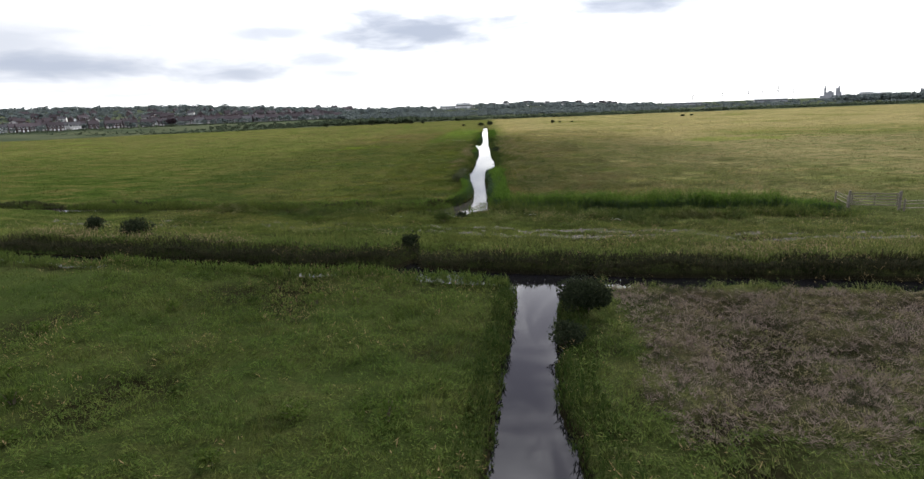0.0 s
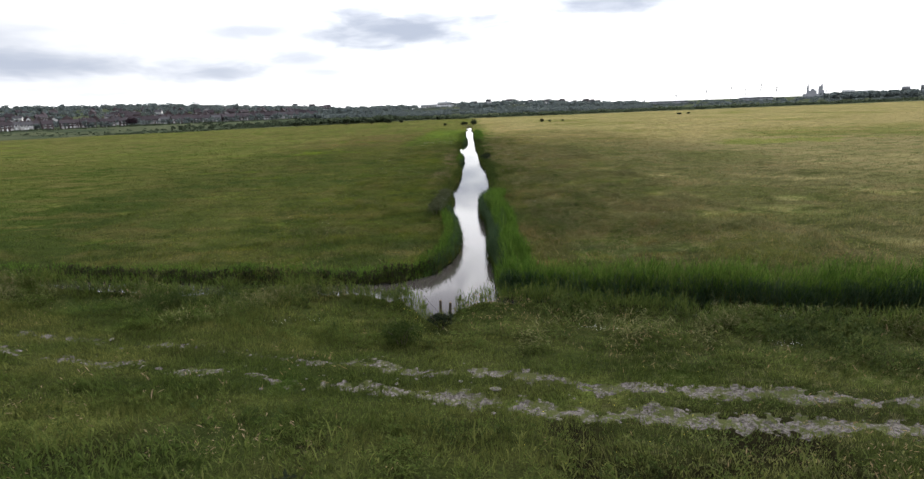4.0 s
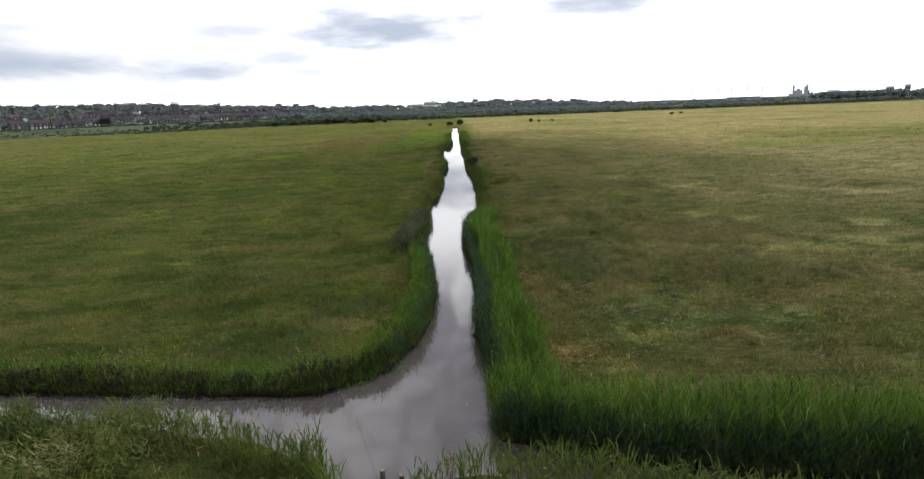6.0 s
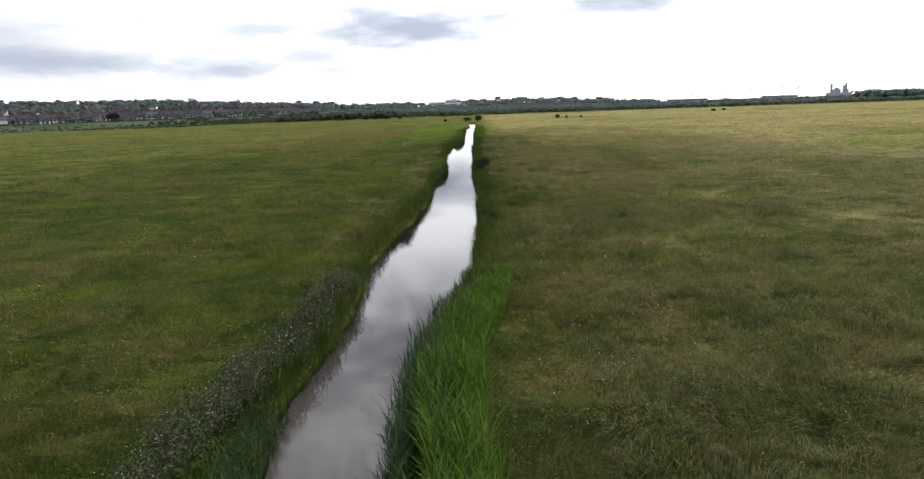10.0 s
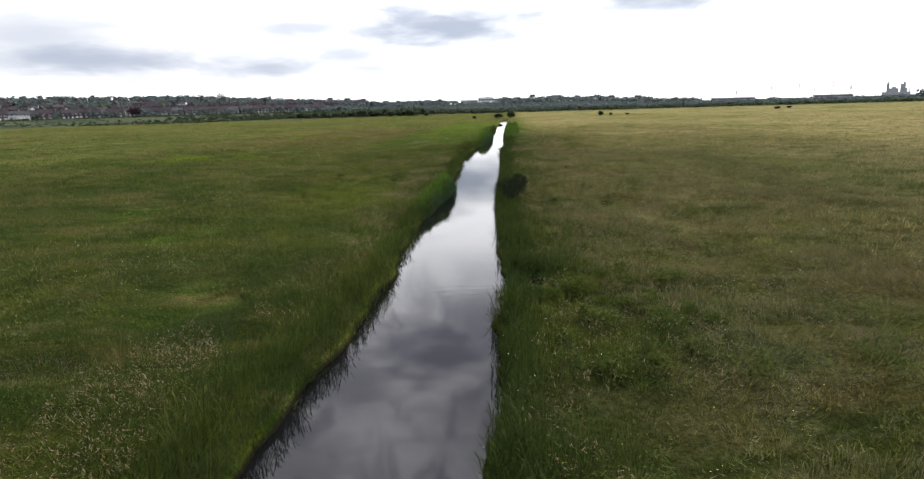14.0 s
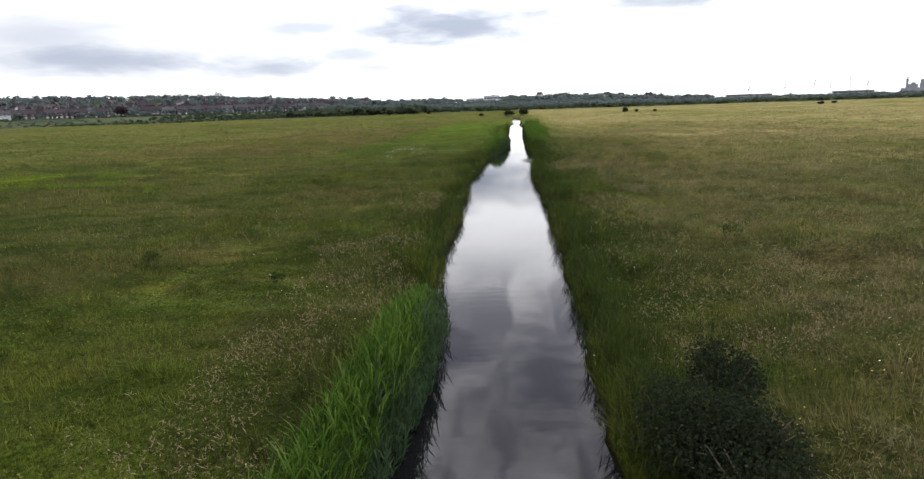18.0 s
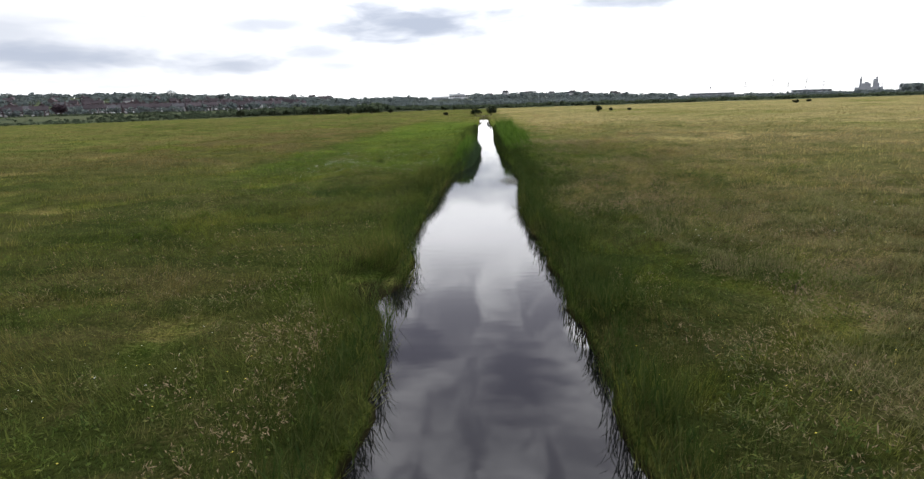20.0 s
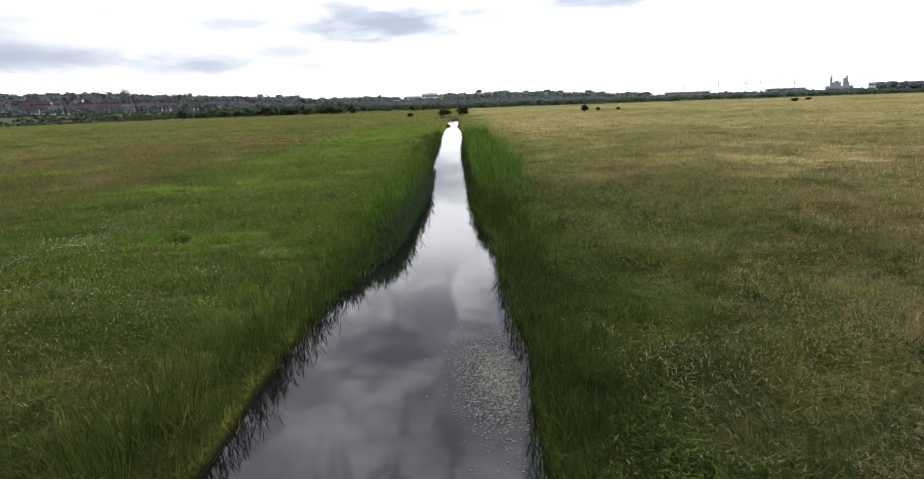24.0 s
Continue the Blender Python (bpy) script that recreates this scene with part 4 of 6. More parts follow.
woods("ridge_woods", np.stack([x_, y_, h_ * rng.uniform(1.2, 2.0, 2000), h_], -1), m_tree_haze, "dark woods along the ridge beyond the marsh", 24, 4)
# hedges and garden trees in front of the houses
az_ = rng.uniform(-64, -13, 1000)
x_, y_ = polar(az_, np.interp(az_, [-64, -43, -24, -13], [494, 484, 524, 556]) + rng.uniform(-34, 16, 1000))
h_ = rng.uniform(0.8, 1.9, 1000) * (0.7 + 0.7 * vnoise(az_, az_ * 0, 2.2, 24))
woods("garden_hedges", np.stack([x_, y_, h_ * rng.uniform(1.2, 2.2, 1000), h_], -1), m_scrub, "dark garden hedges in front of the houses", 26, 14)
az_ = rng.uniform(-16, 24, 1300)
x_, y_ = polar(az_, rng.uniform(560, 830, 1300))
h_ = rng.uniform(2.5, 5.5, 1300)
woods("valley_woods", np.stack([x_, y_, h_ * rng.uniform(1.4, 2.4, 1300), h_], -1), m_tree_haze, "low dark woods on the slope beyond the marsh", 24, 15)
# belts of scrub where the marsh ends
x_ = rng.uniform(-330, 480, 1300)
y_ = 503 + 0.09 * np.maximum(x_, 0) - np.interp(x_, [-330, -182, -140, -100, -40], [60, 98, 85, 25, 0]) + rng.exponential(24, 1300)
h_ = rng.uniform(1.5, 4.2, 1300) * np.interp(x_, [-330, -130, -60, 60, 420], [0.32, 0.5, 1.3, 0.95, 0.85])
woods("scrub_belt", np.stack([x_, y_, h_ * rng.uniform(1.4, 2.6, 1300), h_], -1), m_scrub, "low dark scrub and hedges at the marsh edge", 26, 5)
x_ = rng.uniform(60, 1150, 1100)
y_ = 640 + rng.uniform(0, 520, 1100)
h_ = rng.uniform(2.5, 6.0, 1100) * np.interp(y_, [640, 1160], [0.7, 1.3])
woods("far_hedges", np.stack([x_, y_, h_ * rng.uniform(1.3, 2.4, 1100), h_], -1), m_tree_haze, "low hedges and trees on the far flat land", 24, 6)
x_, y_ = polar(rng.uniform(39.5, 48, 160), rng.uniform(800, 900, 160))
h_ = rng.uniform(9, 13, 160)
woods("dark_grove", np.stack([x_, y_, h_ * 1.1, h_], -1), m_tree_haze, "dark dense grove of tall trees", 46, 7)
x_ = rng.uniform(-190, -24, 260)
y_ = 462 + rng.uniform(0, 60, 260)
h_ = rng.uniform(3, 6.5, 260) * np.interp(x_, [-190, -110, -60], [0.4, 0.65, 1.1])
woods("willow_scrub", np.stack([x_, y_, h_ * 1.5, h_], -1), m_scrub, "dark willow scrub in front of the town", 46, 8)

bush("copper_beech", place(-33.6, 478), (5.5, 5.0, 4.2), 1500, 0.5, m_copper, "dark purple copper beech in front of the houses", "tree", 98, "", 0.8)
tree_n = 0
for x, y, w, h in ((-81.5, 412, 4.2, 4.4), (-24.7, 430, 4.6, 4.2), (-35, 426, 3.4, 3.0), (-16, 436, 3.0, 2.6), (-52, 428, 5.6, 5.0), (60.3, 332, 2.6, 2.4), (64.6, 334, 1.5, 1.2), (73, 340, 1.3, 1.0),
                   (19.2, 318, 3.2, 2.2), (24.0, 319, 3.4, 3.2), (10.5, 330, 1.6, 1.4),
                   (150, 372, 2.6, 1.6), (156, 373, 2.0, 1.4)):
    tree_n += 1
    bush("hawthorn", (x, y), (w / 2, w / 2, h / 2), 320, 0.22 + 0.03 * w, m_bush, "dark rounded hawthorn standing alone in the meadow" if w > 2.5 else "low dark bush in the open meadow", "bush", 100 + tree_n, "bushes on the marsh", 0.04 * h)
for k, (a, r, w, h) in enumerate(((-24.6, 800, 17, 21), (-28.2, 820, 11, 15), (-20.5, 840, 9, 14), (-41, 900, 8, 12), (-37.0, 860, 7, 15), (-10.2, 800, 7, 13), (20.3, 870, 15, 10), (-16, 860, 9, 12))):
    bush("tree", place(a, r), (w / 2, w / 2, h / 2.2), 700, 0.6, m_tree_haze, "tall dark broad-leaved tree above the roofs", "tree", 300 + k, "tall trees", 0.15 * h)

# ---------------------------------------------------------------- grass, reeds and herbs


def bare(x, y):
    """True on the trodden mud where cattle come down to the water."""
    return ((x - 6.75) / 0.75) ** 2 + ((y - 153.3) / 1.5) ** 2 < 0.55 + 0.9 * vnoise(x, y, 0.5, 29)


def blades(name, x, y, per, height, width, mat, label, lean=0.5, spread=0.08, seed=1, z0=0.0, wind=0.48, category="grass"):
    """Tufts of single bent blades, per blades each, standing on the ground."""
    r = np.random.default_rng(seed)
    grown = ~bare(x, y)
    x, y, height = x[grown], y[grown], height[grown]
    n = len(x)
    z = ground_z(x, y)
    hh = np.repeat(height, per) * r.uniform(0.55, 1.15, n * per)
    X, Y, Z = np.repeat(x, per), np.repeat(y, per), np.repeat(z, per)
    a = r.uniform(0, 6.283, n * per)
    off = r.uniform(0, spread, n * per)
    bx, by = X + off * np.cos(a), Y + off * np.sin(a)
    wa = 9.0 * vnoise(X, Y, 3.4, 31)
    wl = wind * (0.25 + 1.7 * vnoise(X, Y, 2.4, 33) ** 2) * hh
    ln = lean * hh * r.uniform(0.3, 1.3, n * per)
    tx, ty = bx + ln * np.cos(a) + wl * np.cos(wa), by + ln * np.sin(a) + wl * np.sin(wa)
    flat = np.hypot(tx - bx, ty - by)
    tz = Z + np.sqrt(np.maximum(hh ** 2 - 0.6 * flat ** 2, (0.25 * hh) ** 2))
    t = r.uniform(0, 6.283, n * per)
    w = width * r.uniform(0.6, 1.3, n * per)
    wx, wy = 0.5 * w * np.cos(t), 0.5 * w * np.sin(t)
    v = np.empty((n * per, 3, 3), np.float32)
    v[:, 0] = np.stack([bx - wx, by - wy, Z - 0.03], -1)
    v[:, 1] = np.stack([bx + wx, by + wy, Z - 0.03], -1)
    v[:, 2] = np.stack([tx, ty, tz + z0], -1)
    ob = mesh_from(name, v.reshape(-1, 3), np.arange(n * per * 3).reshape(-1, 3), mat)
    return tagged(ob, label, category, kind="stuff")


def hay_field(x, y):
    """1 where the grass was cut and left to dry."""
    e = np.minimum(np.minimum(x - (SOUTH_E(y) + 2.6), 31.2 - 0.17 * (x - 8.7) - y), np.minimum(60 - x, 0.5 * (y - 16)))
    return np.clip((e + 1.6 * (vnoise(x, y, 2.2, 41) - 0.5)) / 1.2, 0, 1)


def sow(n, x0, x1, y0, y1, seed, margin=0.0):
    """Random places on dry land; x is counted from the middle of the long ditch."""
    r = np.random.default_rng(seed)
    y = r.uniform(y0, y1, n)
    x = middle(y) + r.uniform(x0, x1, n)
    ok = (wet(x, y) < -margin) & ~bare(x, y) & (rut(x, y) < r.uniform(0.1, 1.3, n))
    return x[ok], y[ok]


def swell(x, y, seed=0):
    n = np.clip((0.65 * vnoise(x, y, 1.15, 50 + seed) + 0.35 * vnoise(x * 1.3, y * 0.8, 0.6, 53 + seed) - 0.25) / 0.42, 0, 1)
    return 0.20 + 0.85 * n * n * (3 - 2 * n) + 0.62 * vnoise(x, y, 3.8, 51 + seed) ** 1.5


def tall(x, y):
    """Height of the meadow: taller near water."""
    m = -wet(x, y)
    boost = np.where(y > 64, 0.26, 0.12)
    return (0.30 + boost * np.exp(-(m / 1.3) ** 2)) * swell(x, y) * (1 - 0.3 * laid(x, y))


# patches of grass laid flat by wind and rain: x, y, radius
LAID = [(15.9, 108.6, 2.6), (14.4, 83.0, 2.2), (15.0, 97.0, 2.0), (16.2, 171.3, 1.1), (14.2, 123.0, 1.9), (17.4, 125.8, 1.6), (19.5, 140, 2.2), (17.5, 151, 1.9), (11.2, 90.6, 1.3),
        (20.5, 114, 2.4), (21.0, 90, 2.6), (18.2, 160.5, 1.6), (22.5, 178, 2.2), (-4.5, 92, 1.6), (-1.5, 108, 1.3), (12.0, 76.0, 1.6), (19.0, 74.0, 2.4), (24.0, 102, 2.6), (26, 130, 2.6), (16.5, 186, 1.8), (18.6, 111.5, 3.0), (17.2, 117.2, 2.0), (19.5, 119.5, 1.8), (12.6, 125.0, 1.3), (13.8, 127.4, 1.3), (16.0, 163.4, 1.2), (15.8, 160.4, 1.0), (13.9, 81.8, 1.6), (20.6, 92.8, 2.0)]


def laid(x, y):
    out = np.zeros(np.shape(x))
    for cx, cy, r in LAID:
        d = np.hypot((np.asarray(x) - cx) * 0.8, np.asarray(y) - cy) / r + 0.9 * (vnoise(x, y, 1.5, 87) - 0.5)
        out = np.maximum(out, np.clip((1.0 - d) / 0.35, 0, 1))
    return out


def chance(p, seed):
    return np.random.default_rng(seed).uniform(0, 1, len(p)) < p


def share(x, y):
    """How much of the finest and of the middle grass stands at a place: both thin out away from the ditch."""
    s = np.abs(x - middle(y)) + 5 * (vnoise(x, y, 6, 95) - 0.5)
    fine_g = np.clip((17 - s) / 9, 0, 1) * np.clip((198 - y) / 22, 0, 1) * np.clip((y - 66) / 10, 0, 1)
    rank_g = np.clip((34 - s) / 14, 0, 1) * np.clip((78 - y) / 12, 0, 1)
    mid_g = np.clip((54 - s) / 22, 0, 1) * np.clip((262 - y) / 40, 0, 1) * np.clip((y - 40) / 20, 0, 1)
    return fine_g, rank_g, mid_g




def clump(x, y):
    """High on the tussocks, low in the gaps between them."""
    return 0.6 * vnoise(x, y, 0.62, 57) + 0.4 * vnoise(x, y, 1.7, 58)


x, y = sow(85000, -12, 12, 66, 198, 1)
near_g = np.clip((12 - np.abs(x - middle(y)) - 2 * vnoise(x, y, 3, 96)) / 4, 0, 1)
k = chance(share(x, y)[0] * near_g * np.clip((clump(x, y) - 0.28) / 0.2, 0.4, 1), 101)
x, y = x[k], y[k]
blades("meadow_grass", x, y, 8, tall(x, y) * (0.40 + 0.75 * clump(x, y)), 0.012, m_grass, "long uncut meadow grass, green and straw coloured", seed=2, spread=0.12)
x, y = sow(95000, -20, 20, 66, 198, 102)
near_g = np.clip((12 - np.abs(x - middle(y)) - 2 * vnoise(x, y, 3, 96)) / 4, 0, 1)
k = chance(share(x, y)[0] * (1 - 0.85 * near_g) * np.clip((clump(x, y) - 0.28) / 0.2, 0.35, 1), 104)
x, y = x[k], y[k]
blades("meadow_grass", x, y, 8, tall(x, y) * (0.40 + 0.75 * clump(x, y)), 0.018, m_grass, "long uncut meadow grass, green and straw coloured", seed=105, spread=0.12)
x, y = sow(68000, -36, 36, 7, 80, 3)
k = ((y < ONE_N(x) - 1) | (y > ONE_N(x) + np.where(x > -2.2, 1.8, 2.2))) & chance(share(x, y)[1] * np.clip((clump(x * 0.7, y * 0.7) - 0.28) / 0.2, 0.4, 1), 103) & (hay_field(x, y) * np.clip((0.86 - vnoise(x, y, 2.4, 47)) * 4, 0.45, 1) < np.random.default_rng(4).uniform(0.0, 1.0, len(x)))
x, y = x[k], y[k]
lush_h = tall(x, y) * np.clip((np.abs(y - ONE_N(x) - 0.2) + 0.55) / 1.4, 0.4, 1) * (1 - 0.45 * hay_field(x, y)) * np.where(np.abs(y - TRACK(x)) < 2.6, 0.45, 1.0)
blades("lush_grass", x, y, 5, lush_h * (0.5 + 0.8 * clump(x * 0.7, y * 0.7)), 0.036, m_grass, "lush green rank grass beside the ditches", seed=5)
x, y = sow(92000, -56, 56, 40, 262, 6)
fg, rg, mg = share(x, y)
k = chance(mg * (1 - np.maximum(fg, rg) * 0.95), 106)
x, y = x[k], y[k]
blades("meadow_grass", x, y, 5, 0.25 * swell(x, y), 0.036, m_grass, "long uncut meadow grass, green and straw coloured", seed=7, spread=0.2, wind=0.2)
x, y = sow(80000, -170, 210, 15, 400, 8)
fg, rg, mg = share(x, y)
reach = np.clip((150 - np.abs(x - middle(y))) / 60, 0.25, 1) * np.clip((400 - y) / 120, 0.3, 1)
k = chance((1 - np.maximum(np.maximum(fg, rg), mg)) * reach, 108) & (np.abs(x) < 0.95 * y + 25)
x, y = x[k], y[k]
blades("meadow_grass", x, y, 4, 0.20 * swell(x, y), 0.085, m_grass, "long uncut meadow grass, green and straw coloured", seed=9, spread=0.5, lean=0.5, wind=0.15)


def herb_leaves(x, y, height, size, mat, label, seed):
    """Small broad leaves of clover, dock and vetch near the top of the sward."""
    r = np.random.default_rng(seed)
    n = len(x)
    p = np.stack([x, y, ground_z(x, y) + height * r.uniform(0.35, 1.1, n)], -1)
    a = r.uniform(0, 6.283, n)
    L = size * r.uniform(0.6, 1.5, n)
    u = np.stack([L * np.cos(a), L * np.sin(a), L * r.uniform(-0.5, 0.7, n)], -1)
    w = np.stack([-0.45 * L * np.sin(a), 0.45 * L * np.cos(a), 0.45 * L * r.uniform(-0.6, 0.6, n)], -1)
    v = np.stack([p - u, p + w, p + u, p - w], 1).reshape(-1, 3)
    i = np.arange(n)[:, None] * 4
    return tagged(mesh_from("meadow_herbs", v, np.concatenate([i + np.array([[0, 1, 2]]), i + np.array([[0, 2, 3]])]), mat), label, "herbs", kind="stuff")


x, y = sow(130000, -12, 12, 68, 192, 130, 0.4)
k = chance(np.clip((0.6 * vnoise(x, y, 2.6, 131) + 0.4 * vnoise(x, y, 0.8, 132) - 0.42) / 0.2, 0.06, 0.9), 133)
x, y = x[k], y[k]
herb_leaves(x, y, 0.10 + 0.32 * swell(x, y), 0.026, m_lush, "broad green clover and dock leaves in the sward", 134)
x, y = sow(120000, -14, 16, 66, 196, 140, 0.5)
k = chance(np.clip((0.5 * vnoise(x, y, 2.2, 141) + 0.5 * vnoise(x, y, 0.5, 142) - 0.36) / 0.2, 0.1, 0.9), 143)
x, y = x[k], y[k]
herb_leaves(x, y, 0.08 + 0.24 * swell(x, y), 0.030, m_grass, "small olive leaves and bents in the sward", 144)
x, y = sow(52000, -24, 16, 11, 46, 135, 0.4)
k = chance(np.clip((0.6 * vnoise(x, y, 3.4, 136) + 0.4 * vnoise(x, y, 1.0, 137) - 0.40) / 0.2, 0.05, 0.9) * (1 - 0.8 * hay_field(x, y)), 138)
x, y = x[k], y[k]
herb_leaves(x, y, 0.12 + 0.30 * swell(x, y), 0.044, m_lush, "broad nettle and dock leaves in the rank grass", 139)

def swirls(name, x, y, length, per, width, mat, label, seed):
    """Locks of long grass lying over, all the blades of a lock the same way, in ridges a hand high."""
    r = np.random.default_rng(seed)
    n = len(x)
    X, Y, Z = (np.repeat(q, per) for q in (x, y, ground_z(x, y)))
    a = np.repeat(9.0 * vnoise(x, y, 2.6, 185) + r.normal(0, 0.25, n), per) + r.normal(0, 0.28, n * per)
    L = length * r.uniform(0.6, 1.4, n * per)
    bx, by = X + r.normal(0, 0.10, n * per), Y + r.normal(0, 0.10, n * per)
    h = np.repeat(0.10 + 0.20 * vnoise(x, y, 0.9, 186), per) * r.uniform(0.7, 1.3, n * per)
    t = a + 1.571
    w = 0.5 * width * r.uniform(0.6, 1.4, n * per)
    s = np.stack([w * np.cos(t), w * np.sin(t), 0 * w], -1)
    root = np.stack([bx, by, Z], -1)
    crest = np.stack([bx + 0.4 * L * np.cos(a), by + 0.4 * L * np.sin(a), Z + h], -1)
    tip = np.stack([bx + L * np.cos(a), by + L * np.sin(a), Z + 0.45 * h], -1)
    v = np.stack([root, crest - s, crest + s, tip], 1).reshape(-1, 3)
    i = np.arange(n * per)[:, None] * 4
    return tagged(mesh_from(name, v, np.concatenate([i + np.array([[0, 1, 2]]), i + np.array([[1, 3, 2]])]), mat), label, "grass", kind="stuff")


def tufts(name, x, y, height, radius, per, size, mat, label, seed):
    """Low fuzzy mounds of fine leaf and bent, each a hand or two across, the slivers lying all ways."""
    r = np.random.default_rng(seed)
    n = len(x)
    m = n * per
    X, Y, Z = (np.repeat(q, per) for q in (x, y, ground_z(x, y)))
    R = np.repeat(radius * r.uniform(0.5, 1.5, n), per)
    H = np.repeat(height * r.uniform(0.5, 1.4, n), per)
    a, q = r.uniform(0, 6.283, m), np.sqrt(r.uniform(0, 1, m))
    p = np.stack([X + R * q * np.cos(a), Y + R * q * np.sin(a), Z + H * (1.05 - q * q) * r.uniform(0.55, 1.1, m)], -1)
    b = np.repeat(9.0 * vnoise(x, y, 2.6, 185), per) + r.normal(0, 1.1, m)
    L = size * r.uniform(0.5, 1.6, m)
    d = np.stack([L * np.cos(b), L * np.sin(b), L * r.uniform(-0.3, 0.9, m)], -1)
    w = 0.09 * L
    t = b + 1.571
    s = np.stack([w * np.cos(t), w * np.sin(t), 0 * w], -1)
    v = np.stack([p - s, p + s, p + d], 1).reshape(-1, 3)
    return tagged(mesh_from(name, v, np.arange(3 * m).reshape(-1, 3), mat), label, "grass", kind="stuff")


x, y = sow(15500, -15, 17, 64, 194, 190, 0.7)
east = x > middle(y)
lie = 0.55 * vnoise(x, y, 3.4, 191) + 0.30 * vnoise(x, y, 0.9, 192) + 0.15 * np.random.default_rng(193).uniform(0, 1, len(x)) + np.where(east, 0.01, -0.05)
for lo, hi, mat, label, seed in ((0.0, 0.36, m_reed_dull, "low dark green tufts in the meadow", 194), (0.36, 0.47, m_lush, "fresh green tufts in the meadow", 195),
                                 (0.47, 0.60, m_grass, "olive tufts of fine grass in the meadow", 196), (0.60, 0.70, m_combed, "grey-green tufts of bent grass in the meadow", 197), (0.70, 1.2, m_plume, "pinkish tan tufts of flowering grass in the meadow", 198)):
    k = (lie >= lo) & (lie < hi)
    tufts("meadow_tuft", x[k], y[k], 0.34, 0.26, 30, 0.05 if seed == 198 else 0.08, mat, label, seed)
x, y = sow(4200, -26, 18, 12, 56, 200, 0.6)
k = (np.abs(y - TRACK(x)) > 2.6) & (hay_field(x, y) < 0.3)
x, y = x[k], y[k]
lie = vnoise(x, y, 3.0, 201) * 0.7 + 0.3 * np.random.default_rng(202).uniform(0, 1, len(x))
for lo, hi, mat, label, seed in ((0.0, 0.33, m_reed_dull, "low dark green tufts in rank grass", 203), (0.33, 0.72, m_lush, "fresh green tufts in rank grass", 204), (0.72, 1.2, m_lush, "pale green tufts in rank grass", 205)):
    k = (lie >= lo) & (lie < hi)
    tufts("meadow_tuft", x[k], y[k], 0.42, 0.42, 34, 0.16, mat, label, seed)

# short grass on and beside the track
r_ = np.random.default_rng(145)
x = r_.uniform(-26, 34, 30000)
y = TRACK(x) + r_.uniform(-4.2, 4.2, 30000)
k = (rut(x, y) < r_.uniform(0.0, 1.0, 30000)) & (wet(x, y) < -0.4)
x, y = x[k], y[k]
blades("track_grass", x, y, 4, 0.10 + 0.16 * swell(x, y) * (0.4 + 0.6 * vnoise(0.3 * x, y - TRACK(x), 0.6, 146)), 0.026, m_grass, "short trodden grass beside the farm track", seed=147, wind=0.2, spread=0.14)

# dry hay left on the mown corner
x, y = sow(70000, 0, 40, 9, 33, 10)
k = (hay_field(x, y) > 0.35) & chance(np.clip((vnoise(x, y, 1.8, 44) * 0.6 + vnoise(x, y, 0.7, 45) * 0.4 - 0.28) / 0.25, 0.15, 1), 46)
x, y = x[k], y[k]
blades("cut_hay", x, y, 3, 0.13 * swell(x, y), 0.020, m_hay, "mown brown hay lying on the cut corner", lean=2.2, spread=0.16, seed=11)

# clods of cut hay and the dark stubble between them
x, y = sow(9000, 0, 34, 12, 33, 206)
k = hay_field(x, y) > 0.25
x, y = x[k], y[k]
lie = 0.5 * vnoise(x, y, 1.6, 207) + 0.5 * np.random.default_rng(208).uniform(0, 1, len(x))
for lo, hi, mat, label, seed in ((0.0, 0.27, m_shade_stubble, "dark stubble in the mown corner", 209), (0.27, 0.66, m_hay, "brown clods of mown hay", 210), (0.66, 0.80, m_lodged, "pale wisps of drying hay", 211), (0.80, 1.0, m_grass, "green grass growing through mown hay", 212)):
    k = (lie >= lo) & (lie < hi)
    tufts("hay_clod", x[k], y[k], 0.17, 0.22, 18, 0.15, mat, label, seed)

# tall clumps between the track and the field ditch
r_ = np.random.default_rng(213)
x = r_.uniform(-24, 24, 2600)
y = TWO_S(x) - 0.3 - r_.exponential(1.5, 2600)
k = (wet(x, y) < -0.3) & (y > TRACK(x) + 2.2) & (vnoise(x, y, 2.2, 214) > 0.38)
x, y = x[k], y[k]
lie = vnoise(x, y, 2.4, 215) * 0.6 + 0.4 * r_.uniform(0, 1, len(x))
for lo, hi, mat, label, seed in ((0.0, 0.34, m_reed_dull, "dark green clumps of rank grass by the field ditch", 216), (0.34, 0.62, m_lush, "tall green clumps of rank grass by the field ditch", 217), (0.62, 1.0, m_combed, "tall yellowish clumps of flowering grass by the field ditch", 218)):
    k = (lie >= lo) & (lie < hi)
    tufts("meadow_tuft", x[k], y[k], 0.66, 0.42, 44, 0.17, mat, label, seed)

# rank clumps in the damp meadow east of the ditch
x, y = sow(5200, 2.6, 11.5, 66, 192, 219, 0.9)
k = chance(np.clip((0.6 * vnoise(x, y, 3.0, 220) + 0.4 * vnoise(x, y, 1.0, 221) - 0.44 + 0.10 * (y > 164)) / 0.10, 0, 1) * np.where((y > 108) & (y < 160), 0.35, 0.9), 222)
x, y = x[k], y[k]
lie = vnoise(x, y, 1.3, 223) * 0.6 + 0.4 * np.random.default_rng(224).uniform(0, 1, len(x))
